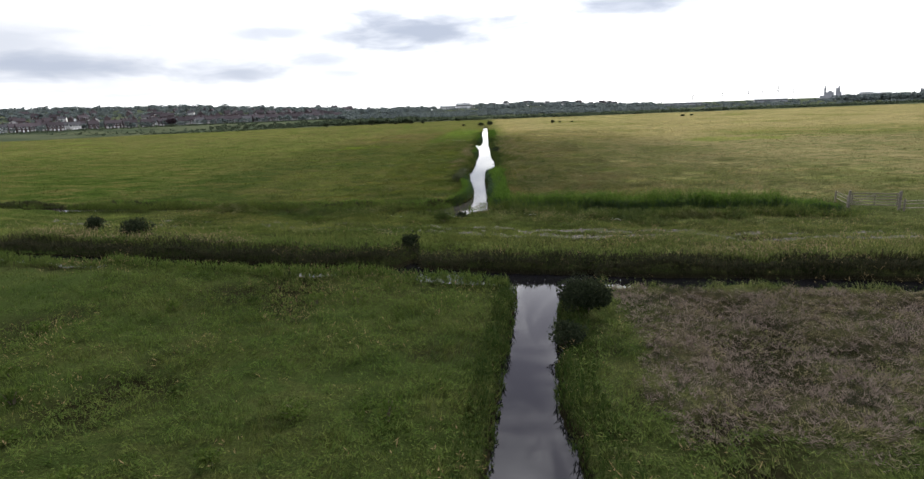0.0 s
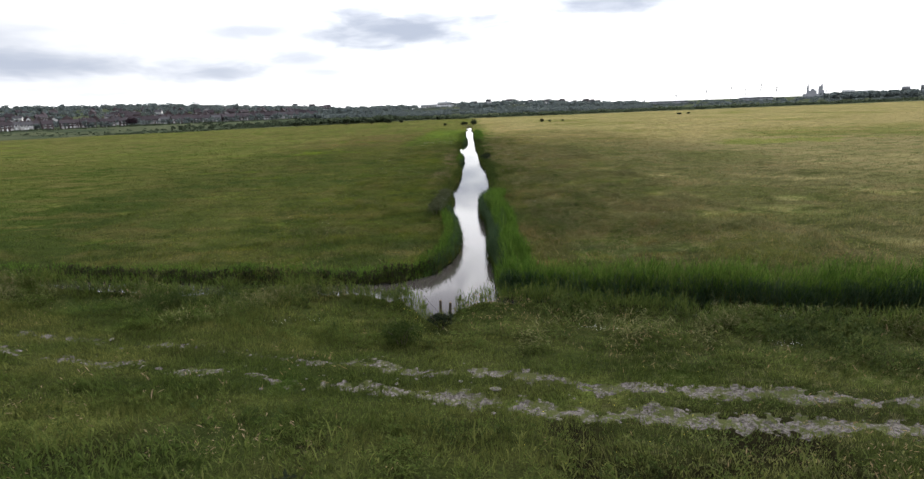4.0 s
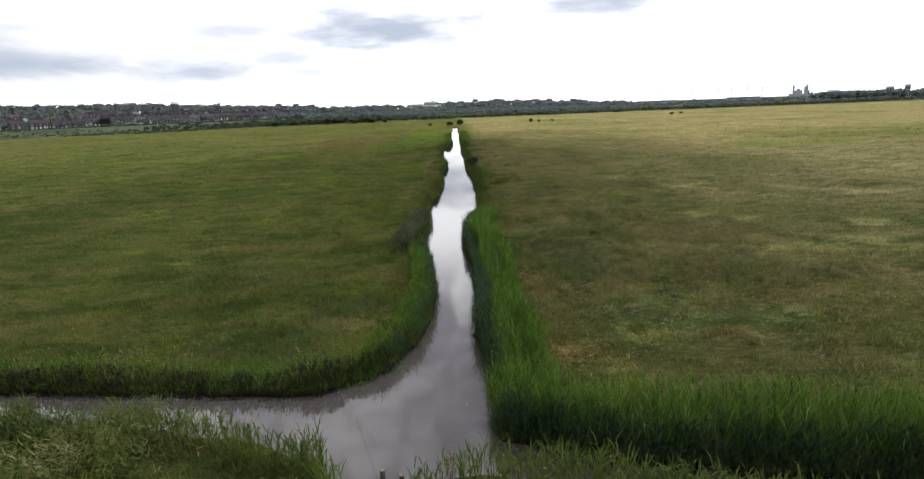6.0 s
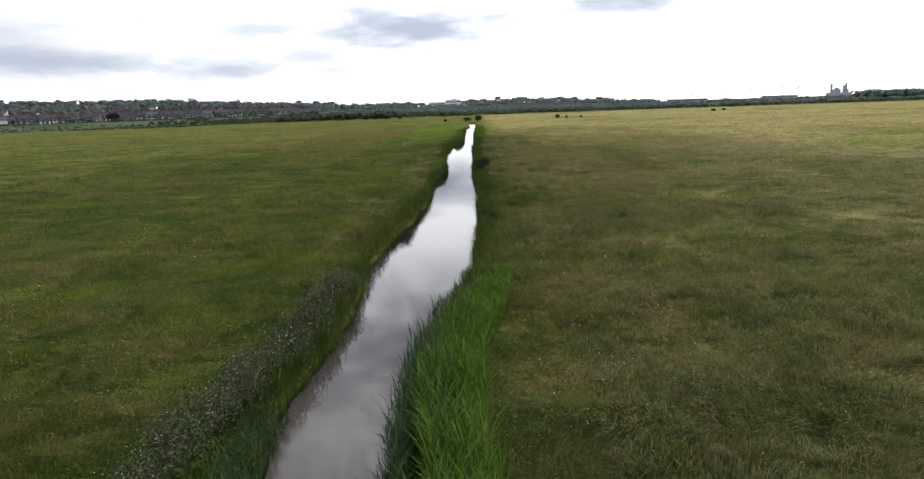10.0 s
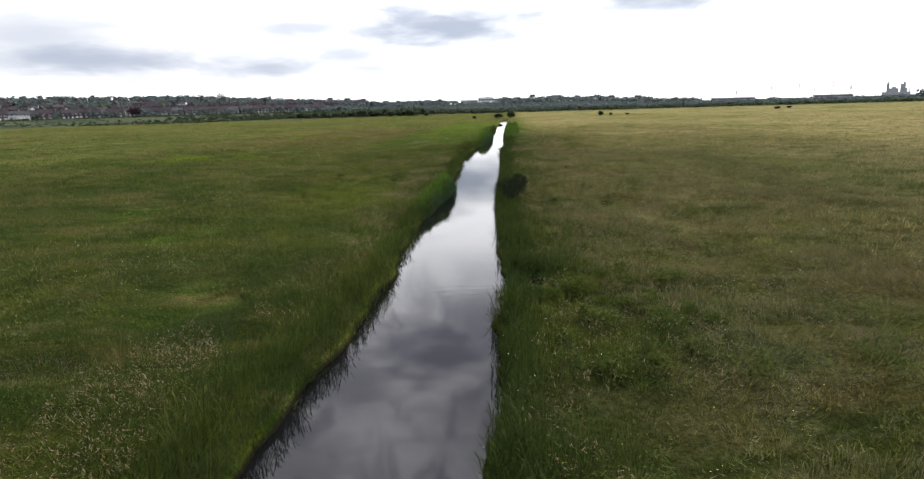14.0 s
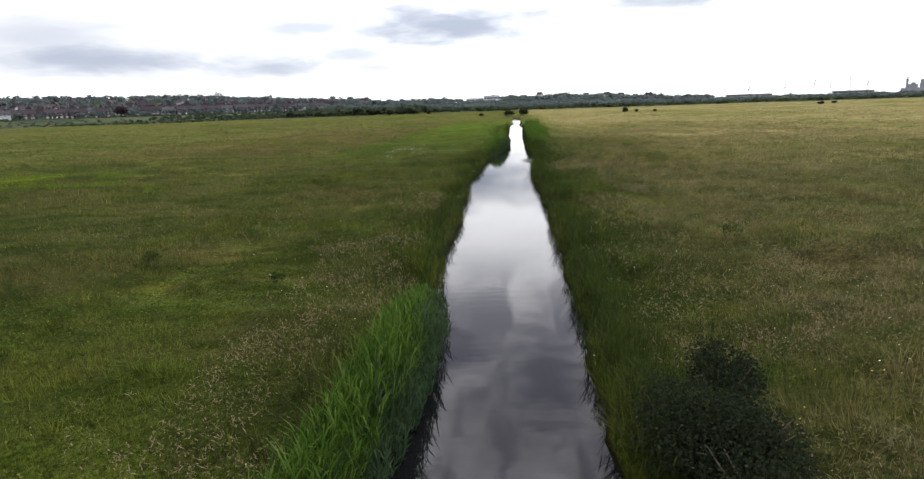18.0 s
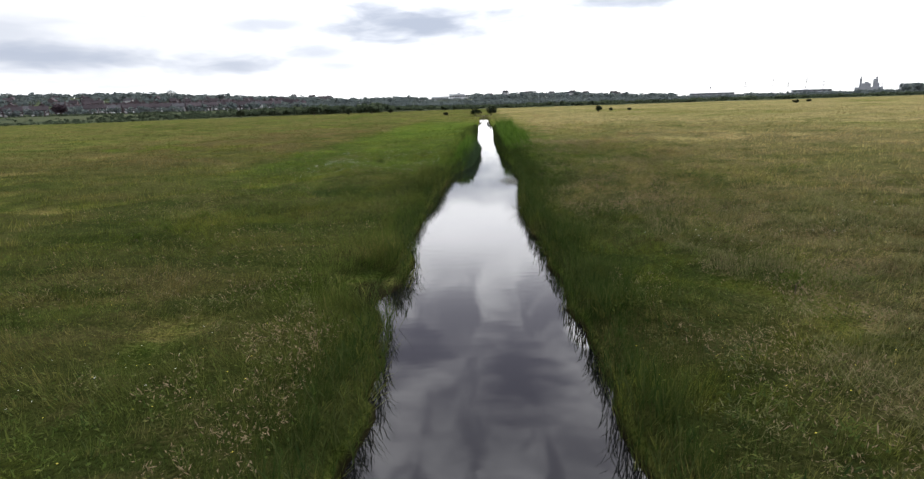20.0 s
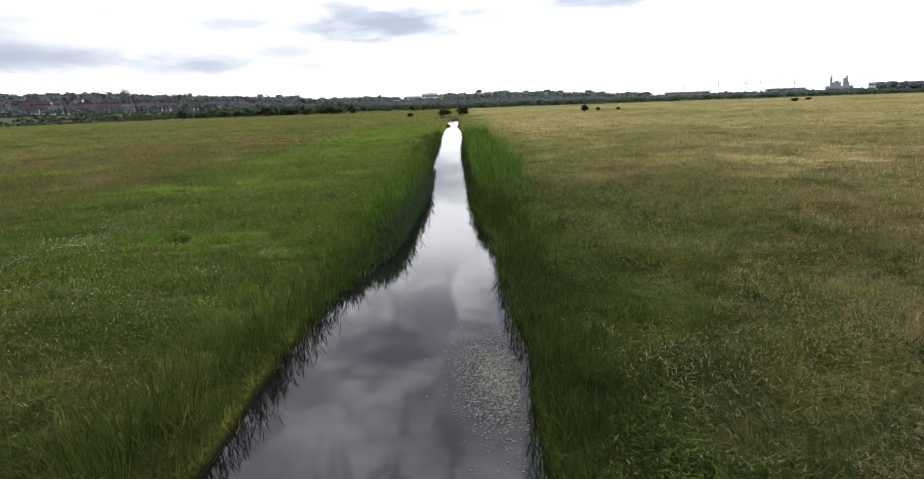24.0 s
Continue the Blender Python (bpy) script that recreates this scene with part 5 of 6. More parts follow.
for lo, hi, mat, label, seed in ((0.0, 0.46, m_reed_dull, "dark rank clumps in the damp meadow", 225), (0.46, 0.72, m_lush, "green leafy clumps in the damp meadow", 226), (0.72, 1.0, m_plume, "pinkish flowering clumps in the damp meadow", 227)):
    k = (lie >= lo) & (lie < hi)
    tufts("meadow_tuft", x[k], y[k], 0.52, 0.36, 46, 0.07 if seed == 227 else 0.11, mat, label, seed)

# straw-coloured flowering grass and lodged patches
x, y = sow(60000, -14, 18, 66, 195, 12)
east = x > 0.5 * (BANK_W(y) + BANK_E(y))
p = np.clip((vnoise(x, y, 5.5, 61) * 0.65 + vnoise(x, y, 1.6, 62) * 0.35 - np.where(east, 0.50, 0.60)) / 0.16, 0, 1) * np.where(east, 0.9, 0.45)
k = np.random.default_rng(13).uniform(0, 1, len(x)) < p * (wet(x, y) < -0.8)
x, y = x[k], y[k]
blades("flowering_grass", x, y, 4, 0.30 * swell(x, y) + 0.06, 0.006, m_straw, "pale straw-coloured flowering grass heads", seed=14, wind=0.9)
r_ = np.random.default_rng(15)
spots_x = np.concatenate([cx + r * 1.5 * r_.uniform(-1, 1, int(440 * r * r)) for cx, cy, r in LAID])
spots_y = np.concatenate([cy + r * 1.3 * r_.uniform(-1, 1, int(440 * r * r)) for cx, cy, r in LAID])
k = (laid(spots_x, spots_y) > r_.uniform(0.1, 0.9, len(spots_x))) & (wet(spots_x, spots_y) < -1.0)
blades("lodged_grass", spots_x[k], spots_y[k], 4, 0.20 * swell(spots_x[k], spots_y[k]) + 0.12, 0.008, m_lodged, "wind-laid pale grass in flattened swirls", seed=16, lean=0.6, wind=1.5)

# long grass combed flat into swirls east of the ditch
x, y = sow(25000, 5.0, 22, 68, 160, 180)
k = chance(np.clip((0.55 * vnoise(x, y, 4.6, 181) + 0.45 * vnoise(x, y, 1.3, 182) - 0.48) / 0.06, 0, 1), 183)
x, y = x[k], y[k]
swirls("lodged_grass", x, y, 0.28, 9, 0.012, m_combed, "grey-green grass combed flat into swirls", 184)

# rank grass along both banks of the long ditch
for sign, edge_, seed in ((-1, BANK_W, 90), (1, BANK_E, 92)):
    r_ = np.random.default_rng(seed)
    y = r_.uniform(62, 240, 13000)
    x = edge_(y) + sign * (0.36 + r_.exponential(0.5, 13000))
    # east bank from y 116: its shaded look put into the darker leaf
    for k, mat in (((vnoise(x, y, 2.4, seed + 7) > 0.45) & ((y < 116) | (sign < 0)), m_lush), ((vnoise(x, y, 2.4, seed + 7) <= 0.45) | ((y >= 116) & (sign > 0)), m_reed_dull)):
        if k.any():
            blades("bank_grass", x[k], y[k], 6, 0.40 * swell(x[k], y[k]) + 0.10, 0.011, mat, "tall rank green grass on the ditch bank", seed=seed + 1, lean=0.3, wind=0.15)


def seed_heads(name, x, y, height, size, mat, label, seed):
    """Grass flower heads: each a loose plume of small spikelets along a nodding tip."""
    r = np.random.default_rng(seed)
    n = len(x)
    z = ground_z(x, y) + height * r.uniform(0.7, 1.15, n)
    a = 6.283 * vnoise(x, y, 7.0, 31) + r.normal(0, 1.2, n)
    L = size * r.uniform(1.0, 2.6, n)
    d = np.stack([np.cos(a) * L, np.sin(a) * L, L * r.uniform(0.2, 1.3, n)], -1)
    p = np.stack([x, y, z], -1)
    vs = []
    for k in range(3):
        q = p + d * (0.45 * k) + r.normal(0, 0.22, (n, 3)) * L[:, None]
        u = r.normal(0, 1, (n, 3)) * (0.16 * L)[:, None] + 0.14 * d
        t = r.uniform(0, 6.283, n)
        w = np.stack([np.cos(t), np.sin(t), 0 * t], -1) * (0.09 * L)[:, None]
        vs.append(np.stack([q - u, q + w, q + u, q - w], 1))
    v = np.concatenate(vs).reshape(-1, 3)
    i = np.arange(3 * n)[:, None] * 4
    return tagged(mesh_from(name, v, np.concatenate([i + np.array([[0, 1, 2]]), i + np.array([[0, 2, 3]])]), mat), label, "grass", kind="stuff")


x, y = sow(120000, -16, 17, 64, 198, 17)
east = x > 0.5 * (BANK_W(y) + BANK_E(y))
m = -wet(x, y)
p = np.clip((vnoise(x, y, 4.5, 61) * 0.6 + vnoise(x, y, 1.3, 62) * 0.4 - np.where(east, 0.53, 0.55)) / 0.07, 0.0, 1) * np.where(east, 0.95, 0.4) * np.clip((m - 0.5) / 0.8, 0, 1)
k = chance(p, 18)
seed_heads("grass_seed_heads", x[k], y[k], 0.30 + 0.22 * swell(x[k], y[k]) * (1 - 0.5 * laid(x[k], y[k])), 0.050, m_plume, "pinkish straw seed heads over the meadow", 19)
x, y = sow(30000, -30, 30, 8, 64, 171)
k = chance(np.clip((vnoise(x, y, 3.5, 64) - 0.5) * 2.5, 0.03, 0.6) * (hay_field(x, y) < 0.2), 172)
seed_heads("grass_seed_heads", x[k], y[k], 0.55, 0.11, m_straw, "straw-coloured seed heads over rank grass", 173)


# feathery heads of tall grass along both banks
for sign, edge_, y0, y1, near, far, n, seed in ((-1, BANK_W, 96, 152, 0.5, 3.2, 15000, 174), (1, BANK_E, 117, 192, 1.2, 6.5, 26000, 176)):
    r_ = np.random.default_rng(seed)
    y = r_.uniform(y0, y1, n)
    x = edge_(y) + sign * r_.uniform(near, far, n)
    k = chance(np.clip((0.55 * vnoise(x, y, 2.2, seed) + 0.45 * vnoise(x, y, 0.7, seed + 1) - 0.50) / 0.08, 0, 1), seed + 5)
    seed_heads("grass_seed_heads", x[k], y[k], 0.36 + 0.26 * swell(x[k], y[k]), 0.044, m_plume, "feathery tan heads of tall bank grass", seed + 6)


def reeds(name, x, y, height, mat, label, seed=1, leaves=4, width=0.022, over=0.0):
    """Reeds: a stem and arching leaves, each leaf of three faces."""
    r = np.random.default_rng(seed)
    dry = (wet(x, y) < 0.3) & ~bare(x, y)
    x, y = x[dry], y[dry]
    height = height[dry] if np.ndim(height) else height
    n = len(x)
    z = np.maximum(ground_z(x, y), -0.25)
    h = height * r.uniform(0.7, 1.15, n)
    a0 = r.uniform(0, 6.283, n)
    lx, ly = over * r.uniform(0.2, 1.0, n), np.zeros(n)
    vs, fs = [], []
    # stem, as a thin upright blade
    t = r.uniform(0, 6.283, n)
    s = np.stack([np.stack([x - 0.008 * np.cos(t), y - 0.008 * np.sin(t), z - 0.05], -1), np.stack([x + 0.008 * np.cos(t), y + 0.008 * np.sin(t), z - 0.05], -1), np.stack([x + lx * h, y, z + h], -1)], 1)
    vs.append(s.reshape(-1, 3))
    fs.append(np.arange(3 * n).reshape(-1, 3))
    at = 3 * n
    for k in range(leaves):
        f = r.uniform(0.15, 0.95, n)
        a = a0 + 2.4 * k + r.uniform(-0.4, 0.4, n)
        L = h * r.uniform(0.30, 0.52, n)
        cx, cy = np.cos(a), np.sin(a)
        root = np.stack([x + lx * h * f, y, z + h * f], -1)
        up = r.uniform(0.8, 1.4, n)
        mid = root + np.stack([cx * L * 0.30, cy * L * 0.30, L * up * 0.55], -1)
        tip = root + np.stack([cx * L * 0.72, cy * L * 0.72, L * (up * 0.95 - 0.12)], -1)
        w = width * r.uniform(0.7, 1.2, n) * 0.5
        side_v = np.stack([-cy * w, cx * w, np.zeros(n)], -1)
        v = np.stack([root - side_v * 0.5, root + side_v * 0.5, mid + side_v, mid - side_v, tip], 1)
        i = at + np.arange(n)[:, None] * 5
        vs.append(v.reshape(-1, 3))
        fs.append(np.concatenate([i + np.array([[0, 1, 2]]), i + np.array([[0, 2, 3]]), i + np.array([[3, 2, 4]])]))
        at += 5 * n
    return tagged(mesh_from(name, np.concatenate(vs), np.concatenate(fs), mat), label, "reeds", kind="stuff")


def bed(n, edge, y0, y1, near, far, seed):
    """Places along a bank of the long ditch: edge is BANK_E (far positive) or BANK_W (negative)."""
    r = np.random.default_rng(seed)
    y = r.uniform(y0, y1, n)
    x = edge(y) + r.uniform(near, far, n)
    k = wet(x, y) < 0.35
    return x[k], y[k]


def fade(y, y0, y1, soft):
    return np.clip(np.minimum(y - y0, y1 - y) / soft, 0.25, 1)


x, y = bed(5200, BANK_E, 57.5, 92, 0.7, 2.0, 20)
x = x + 0.7 * (vnoise(y, 0 * y, 2.6, 121) - 0.5) * (x - BANK_E(y) < 1.4)
reeds("reed_bed", x, y, 1.15 * fade(y, 54, 93, 8) * (0.8 + 0.4 * vnoise(x, y, 2, 71)), m_reed, "bright green common reeds on the ditch bank", 21, over=0.0)
x, y = bed(3200, BANK_E, 59, 91, 0.12, 1.0, 22)
x = x + np.maximum(0, 1.6 * (vnoise(y, 0 * y, 2.6, 122) - 0.45)) * (x - BANK_E(y) > 0.5)
reeds("reed_bed", x, y, 0.95 * fade(y, 57, 92, 6), m_reed_blue, "dark leaning reeds over the water", 23, over=-0.15)
r_ = np.random.default_rng(24)
x = r_.uniform(4.0, 33, 4200)
y = TWO_N(x) + r_.uniform(0.1, 1.9, 4200)
k = wet(x, y) < 0.3
x, y = x[k], y[k]
reeds("reed_bed", x, y, 1.25 * (0.85 + 0.3 * vnoise(x, y, 2, 72)) * np.clip((34 - x) / 6, 0.3, 1), m_reed, "bright green common reeds lining the field ditch", 25)
x = r_.uniform(-42, 1.5, 3200)
y = TWO_N(x) + r_.uniform(0.0, 1.5, 3200)
reeds("sedge_fringe", x, y, 0.40 * (0.7 + 0.5 * vnoise(x, y, 2, 73)), m_reed, "green sedge and reeds lining the field ditch", 26)
# dark leaves draw the shaded line along the bank's foot
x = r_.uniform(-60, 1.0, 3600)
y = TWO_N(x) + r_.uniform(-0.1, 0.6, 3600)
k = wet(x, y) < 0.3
reeds("sedge_fringe", x[k], y[k], 0.36 + 0 * x[k], m_shade_stubble, "sedge at the foot of the field ditch bank, coloured dark for shade", 39, 4, 0.05)
x, y = bed(2000, BANK_W, 60, 80, -1.1, -0.1, 87)
reeds("reed_bed", x, y, 0.65 * fade(y, 58, 82, 6), m_reed, "bright green reeds on the ditch bank", 88)
x, y = bed(800, BANK_W, 60, 82, -0.4, 0.10, 27)
reeds("reed_bed", x, y, 0.75 * fade(y, 58, 84, 6), m_reed_blue, "green reeds on the ditch bank", 28, over=0.15)
x, y = bed(1300, BANK_W, 125.5, 138.5, -0.3, 0.16, 89)
reeds("reed_bed", x, y, 0.62 * fade(y, 124, 140, 5), m_reed_blue, "dark reeds hanging over the water", 86, over=0.35)
x, y = bed(2300, BANK_W, 126, 138.5, -0.75, -0.05, 29)
reeds("reed_bed", x, y, 0.78 * fade(y, 123, 140, 7), m_reed, "bright green reeds leaning over the water", 30, over=0.25)
x, y = bed(2600, BANK_W, 176.5, 204, -1.1, -0.1, 31)
reeds("reed_bed", x, y, 0.75 * fade(y, 174, 207, 8) * (0.45 + 1.1 * vnoise(x, y, 2.4, 129)), m_reed, "bright green reeds leaning over the water", 32, over=0.15)
x, y = bed(1500, BANK_W, 176.5, 203, -0.4, 0.2, 37)
reeds("reed_bed", x, y, 0.66 * fade(y, 175, 205, 6) * (0.5 + 1.0 * vnoise(x, y, 2.4, 129)), m_reed_blue, "dark reeds hanging low over the water", 38, over=0.4)
x, y = bed(3000, BANK_E, 186, 225, 0.25, 2.4, 33)
reeds("reed_bed", x, y, 1.25 * fade(y, 184, 228, 6), m_reed, "bright green reeds on the ditch bank", 34)
x, y = bed(420, BANK_E, 99, 113, 0.1, 0.9, 35)
reeds("reed_bed", x, y, 0.6, m_reed_dull, "green reeds on the ditch bank", 36)
# rank grass hanging over the water's edge
for edge_, sign, seed in ((BANK_W, 1, 140), (BANK_E, -1, 142)):
    r2 = np.random.default_rng(seed)
    y = r2.uniform(58, 240, 5600)
    x = edge_(y) + sign * r2.uniform(-0.5, 0.08, 5600)
    k = (wet(x, y) < 0.12) & (wet(x, y) > -0.6)
    x, y = x[k], y[k]
    reeds("bank_sedge", x, y, 0.30 + 0.26 * swell(x, y), m_reed_dull, "dark rank grass hanging over the water's edge", seed + 1, 3, 0.017, over=0.15 * sign)
# dark sedge along both banks of the long ditch, and the ditch beside the track
for edge_, near, far, seed in ((BANK_W, -1.2, -0.22, 40), (BANK_E, 0.22, 1.2, 42)):
    x, y = bed(6500, edge_, 58, 235, near, far, seed)
    k = vnoise(x, y, 2.6, seed) > 0.22
    x, y = x[k], y[k]
    reeds("sedge_fringe", x, y, 0.42 * swell(x, y), m_grass if far < 0 else m_reed_dull, "green sedge along the water's edge", seed + 1, 3, 0.020)
# leaf colour carries the shade on the trackside ditch's far bank face
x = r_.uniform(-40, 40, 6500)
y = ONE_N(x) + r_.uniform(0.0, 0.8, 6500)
reeds("sedge_fringe", x, y, 0.34 * (0.7 + 0.5 * vnoise(x, y, 3, 75)), m_shade_stubble, "sedge on the far bank of the trackside ditch, coloured dark for shade", 45, 3, 0.05)
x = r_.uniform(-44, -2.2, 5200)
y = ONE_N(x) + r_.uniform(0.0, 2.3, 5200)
reeds("sedge_fringe", x, y, (0.12 + 0.24 * (y - ONE_N(x))) * (0.7 + 0.6 * vnoise(x, y, 2.2, 70)), m_shade_stubble, "dense thicket of reeds along the trackside ditch, coloured dark for shade", 44, 4, 0.045)
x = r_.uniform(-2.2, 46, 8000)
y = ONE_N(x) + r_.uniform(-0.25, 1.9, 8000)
reeds("sedge_fringe", x, y, (0.10 + 0.22 * (y - ONE_N(x))) * (0.7 + 0.6 * vnoise(x, y, 2.2, 68)), m_shade_stubble, "matted sedge under the bank of the trackside ditch, coloured dark for shade", 42, 4, 0.05)
# dark front row painted in for the shade at the reed bases
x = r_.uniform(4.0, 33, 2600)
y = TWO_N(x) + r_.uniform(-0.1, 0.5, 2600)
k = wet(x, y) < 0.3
reeds("reed_bed", x[k], y[k], 0.85 * np.clip((34 - x[k]) / 6, 0.3, 1), m_reed_blue, "reeds at the foot of the reed bed, coloured dark for shade", 41, 4, 0.035)
x = r_.uniform(-42, 33, 4800)
y = TWO_S(x) - r_.uniform(0.0, 1.4, 4800)
k = (wet(x, y) < -0.05) & ((x < 0.4) | (x > 1.7))
reeds("sedge_fringe", x[k], y[k], 0.84 * (0.6 + 0.6 * vnoise(x[k], y[k], 2.0, 69)), m_lush, "tall yellow-green grass on the near bank of the field ditch", 43, 4, 0.03)
x = r_.uniform(-45, 3.0, 3600)
y = ONE_S(x) - r_.uniform(-0.2, 1.3, 3600)
reeds("sedge_fringe", x, y, 0.62 * (0.75 + 0.4 * vnoise(x, y, 3, 76)), m_lush, "tall grassy sedge on the trackside ditch", 46, 4, 0.04)
x = r_.uniform(9, 50, 900)
y = ONE_S(x) - r_.uniform(0.0, 0.7, 900)
reeds("sedge_fringe", x, y, 0.15 * (0.75 + 0.4 * vnoise(x, y, 3, 77)), m_reed_dull, "short sedge on the trackside ditch", 47, 4, 0.03)
x = r_.uniform(-40, 42, 7500)
y = ONE_N(x) + 1.5 + r_.exponential(1.8, 7500)
k = (y < TRACK(x) - 2.2) & (vnoise(x, y, 2.5, 78) > 0.25)
x, y = x[k], y[k]
reeds("willowherb_stand", x, y, 0.74 * (0.6 + 0.6 * vnoise(x, y, 2, 79)), m_grass, "upright willowherb and rank grass beside the ditch", 55, 3, 0.05)
k = chance(np.clip((vnoise(x, y, 4.0, 80) - 0.4) * 3, 0, 0.8), 56)
seed_heads("willowherb_heads", x[k], y[k], 0.82, 0.12, m_plume, "faded pinkish flower heads over rank grass", 57)
for edge_, near, far, seed in ((SOUTH_W, -0.9, 0.15, 48), (SOUTH_E, -0.15, 1.4, 49)):
    y = r_.uniform(10, 33.4, 1500)
    x = edge_(y) + r_.uniform(near, far, 1500)
    k = wet(x, y) < 0.2
    reeds("sedge_fringe", x[k], y[k], 0.38 * swell(x[k], y[k]), m_reed_dull, "rank sedge along the narrow ditch", seed, 4, 0.045)

# ---------------------------------------------------------------- flowers, lily pads
def petals(name, x, y, height, size, mat, label, seed):
    """Small flower heads: a cross of two tiny faces each."""
    r = np.random.default_rng(seed)
    n = len(x)
    p = np.stack([x, y, ground_z(x, y) + height * r.uniform(0.8, 1.2, n)], -1)
    s = size * r.uniform(0.6, 1.2, (n, 1))
    a, b, c = np.array([[1, 0, 0.2]]), np.array([[0, 1, -0.2]]), np.array([[0, 0, 1.0]])
    v = np.stack([p - a * s, p - b * s, p + a * s, p + b * s, p + c * s * 0.7], 1).reshape(-1, 3)
    i = np.arange(n)[:, None] * 5
    f = np.concatenate([i + np.array([[0, 1, 4]]), i + np.array([[1, 2, 4]]), i + np.array([[2, 3, 4]]), i + np.array([[3, 0, 4]])])
    return tagged(mesh_from(name, v, f, mat), label, "flowers", kind="stuff")


x, y = sow(26000, -12, -2, 174, 194, 60)
k = np.random.default_rng(61).uniform(0, 1, len(x)) < np.clip((0.6 * vnoise(x, y, 5, 81) + 0.4 * vnoise(x, y, 1.2, 84) - 0.36) * 1.6, 0.02, 0.5) * (x < BANK_W(y) - 2.2) * np.clip((x - 0.10 * y + 23.0) / 3, 0, 1) * np.clip(np.minimum(y - 174, 194 - y) / 7, 0, 1)
petals("white_clover", x[k], y[k], 0.24, 0.009, m_petal, "white clover heads in the grass", 62)
x, y = sow(16000, -16, 16, 74, 160, 63)
k = np.random.default_rng(64).uniform(0, 1, len(x)) < np.clip((vnoise(x, y, 4, 82) - 0.6) * 3, 0, 0.4)
petals("white_flowers", x[k], y[k], 0.40, 0.012, m_petal, "small white flower heads in the grass", 65)
x, y = sow(9000, -16, 14, 40, 160, 66)
k = np.random.default_rng(67).uniform(0, 1, len(x)) < np.clip((vnoise(x, y, 4, 83) - 0.55) * 3, 0, 0.7)
petals("yellow_flowers", x[k], y[k], 0.40, 0.012, m_yellow, "small yellow flower heads in the grass", 68)
for k, (cx, cy, w, h) in enumerate(((6.9, 50.7, 0.5, 0.3), (-5.1, 54.2, 1.0, 0.3), (13.6, 49.1, 0.4, 0.3))):
    r_ = np.random.default_rng(70 + k)
    x, y = cx + r_.normal(0, w, 60), cy + 0.4 * r_.normal(0, h, 60)
    petals("white_flowers", x, y, 0.40, 0.011, m_petal, "cluster of white umbel flowers beside the track", 72 + k)

m_pad = plain("pond_weed", (0.060, 0.068, 0.050), (0.150, 0.152, 0.138), 9, 0.8)


def pads(cx, cy, w, h, n, seed):
    r = np.random.default_rng(seed)
    x, y = cx + r.normal(0, w, n), cy + r.normal(0, h, n)
    k = wet(x, y) > 0.15
    x, y = x[k], y[k]
    n = len(x)
    s = r.uniform(0.006, 0.017, n)
    a = r.uniform(0, 6.283, n)
    long = r.uniform(0.25, 0.8, n)
    ring = np.stack([np.stack([x + s * np.cos(a) * np.cos(1.047 * j) - s * long * np.sin(a) * np.sin(1.047 * j), y + s * np.sin(a) * np.cos(1.047 * j) + s * long * np.cos(a) * np.sin(1.047 * j), 0.006 + 0.003 * r.uniform(-0.5, 1, n)], -1) for j in range(6)], 1)
    i = np.arange(n)[:, None] * 6
    f = np.concatenate([i + np.array([[0, 1, 2]]), i + np.array([[0, 2, 3]]), i + np.array([[0, 3, 4]]), i + np.array([[0, 4, 5]])])
    return tagged(mesh_from("pond_weed", ring.reshape(-1, 3), f, m_pad), "patch of pale floating pond weed on the water", "water plant", kind="stuff")


pads(12.6, 173.4, 0.30, 0.85, 9000, 80)
pads(3.3, 66.0, 0.35, 2.6, 700, 85)
pads(8.8, 117.0, 0.25, 0.8, 160, 81)
pads(8.1, 103.0, 0.30, 0.7, 110, 82)
pads(5.0, 90.5, 0.5, 0.5, 70, 83)
pads(12.6, 187.0, 0.5, 1.5, 260, 84)

# ---------------------------------------------------------------- bushes near the way
bush("elder_bush", (5.72, 26.9), (1.30, 1.25, 1.2), 7600, 0.06, m_bush, "dark leafy bush leaning over the narrow ditch", seed=201)
bush("willow_shoot", (4.55, 24.6), (0.85, 0.9, 0.6), 2200, 0.06, m_bush, "low dark willow shoots over the water", seed=202)
bush("hawthorn_bush", (-25.4, 49.3), (1.35, 1.2, 0.95), 2200, 0.09, m_bush, "dark round hawthorn bush beside the track", seed=203, group="bushes beside the track")
bush("hawthorn_bush", (-30.5, 52.3), (0.85, 0.8, 1.0), 1300, 0.09, m_bush, "dark leaning hawthorn bush beside the track", seed=204, group="bushes beside the track")
bush("alder_bush", (-2.75, 41.3), (0.75, 0.7, 0.80), 1000, 0.08, m_bush, "dark upright bush at the end of a small inlet", seed=205)
bush("blackthorn_bush", (10.85, 130.5), (0.72, 1.0, 0.62), 8000, 0.025, m_bush, "dark bushy blackthorn on the ditch bank", seed=206)
bush("blackthorn_bush", (11.3, 131.8), (0.55, 0.75, 0.66), 4500, 0.025, m_bush, "twiggy dark blackthorn on the ditch bank", seed=212)
bush("blackthorn_bush", (10.75, 129.3), (0.75, 1.2, 0.6), 6500, 0.025, m_bush, "low dark blackthorn on the ditch bank", seed=209)
bush("blackthorn_bush", (10.35, 130.9), (0.5, 1.3, 0.5), 4000, 0.025, m_bush, "low dark blackthorn at the water's edge", seed=210)
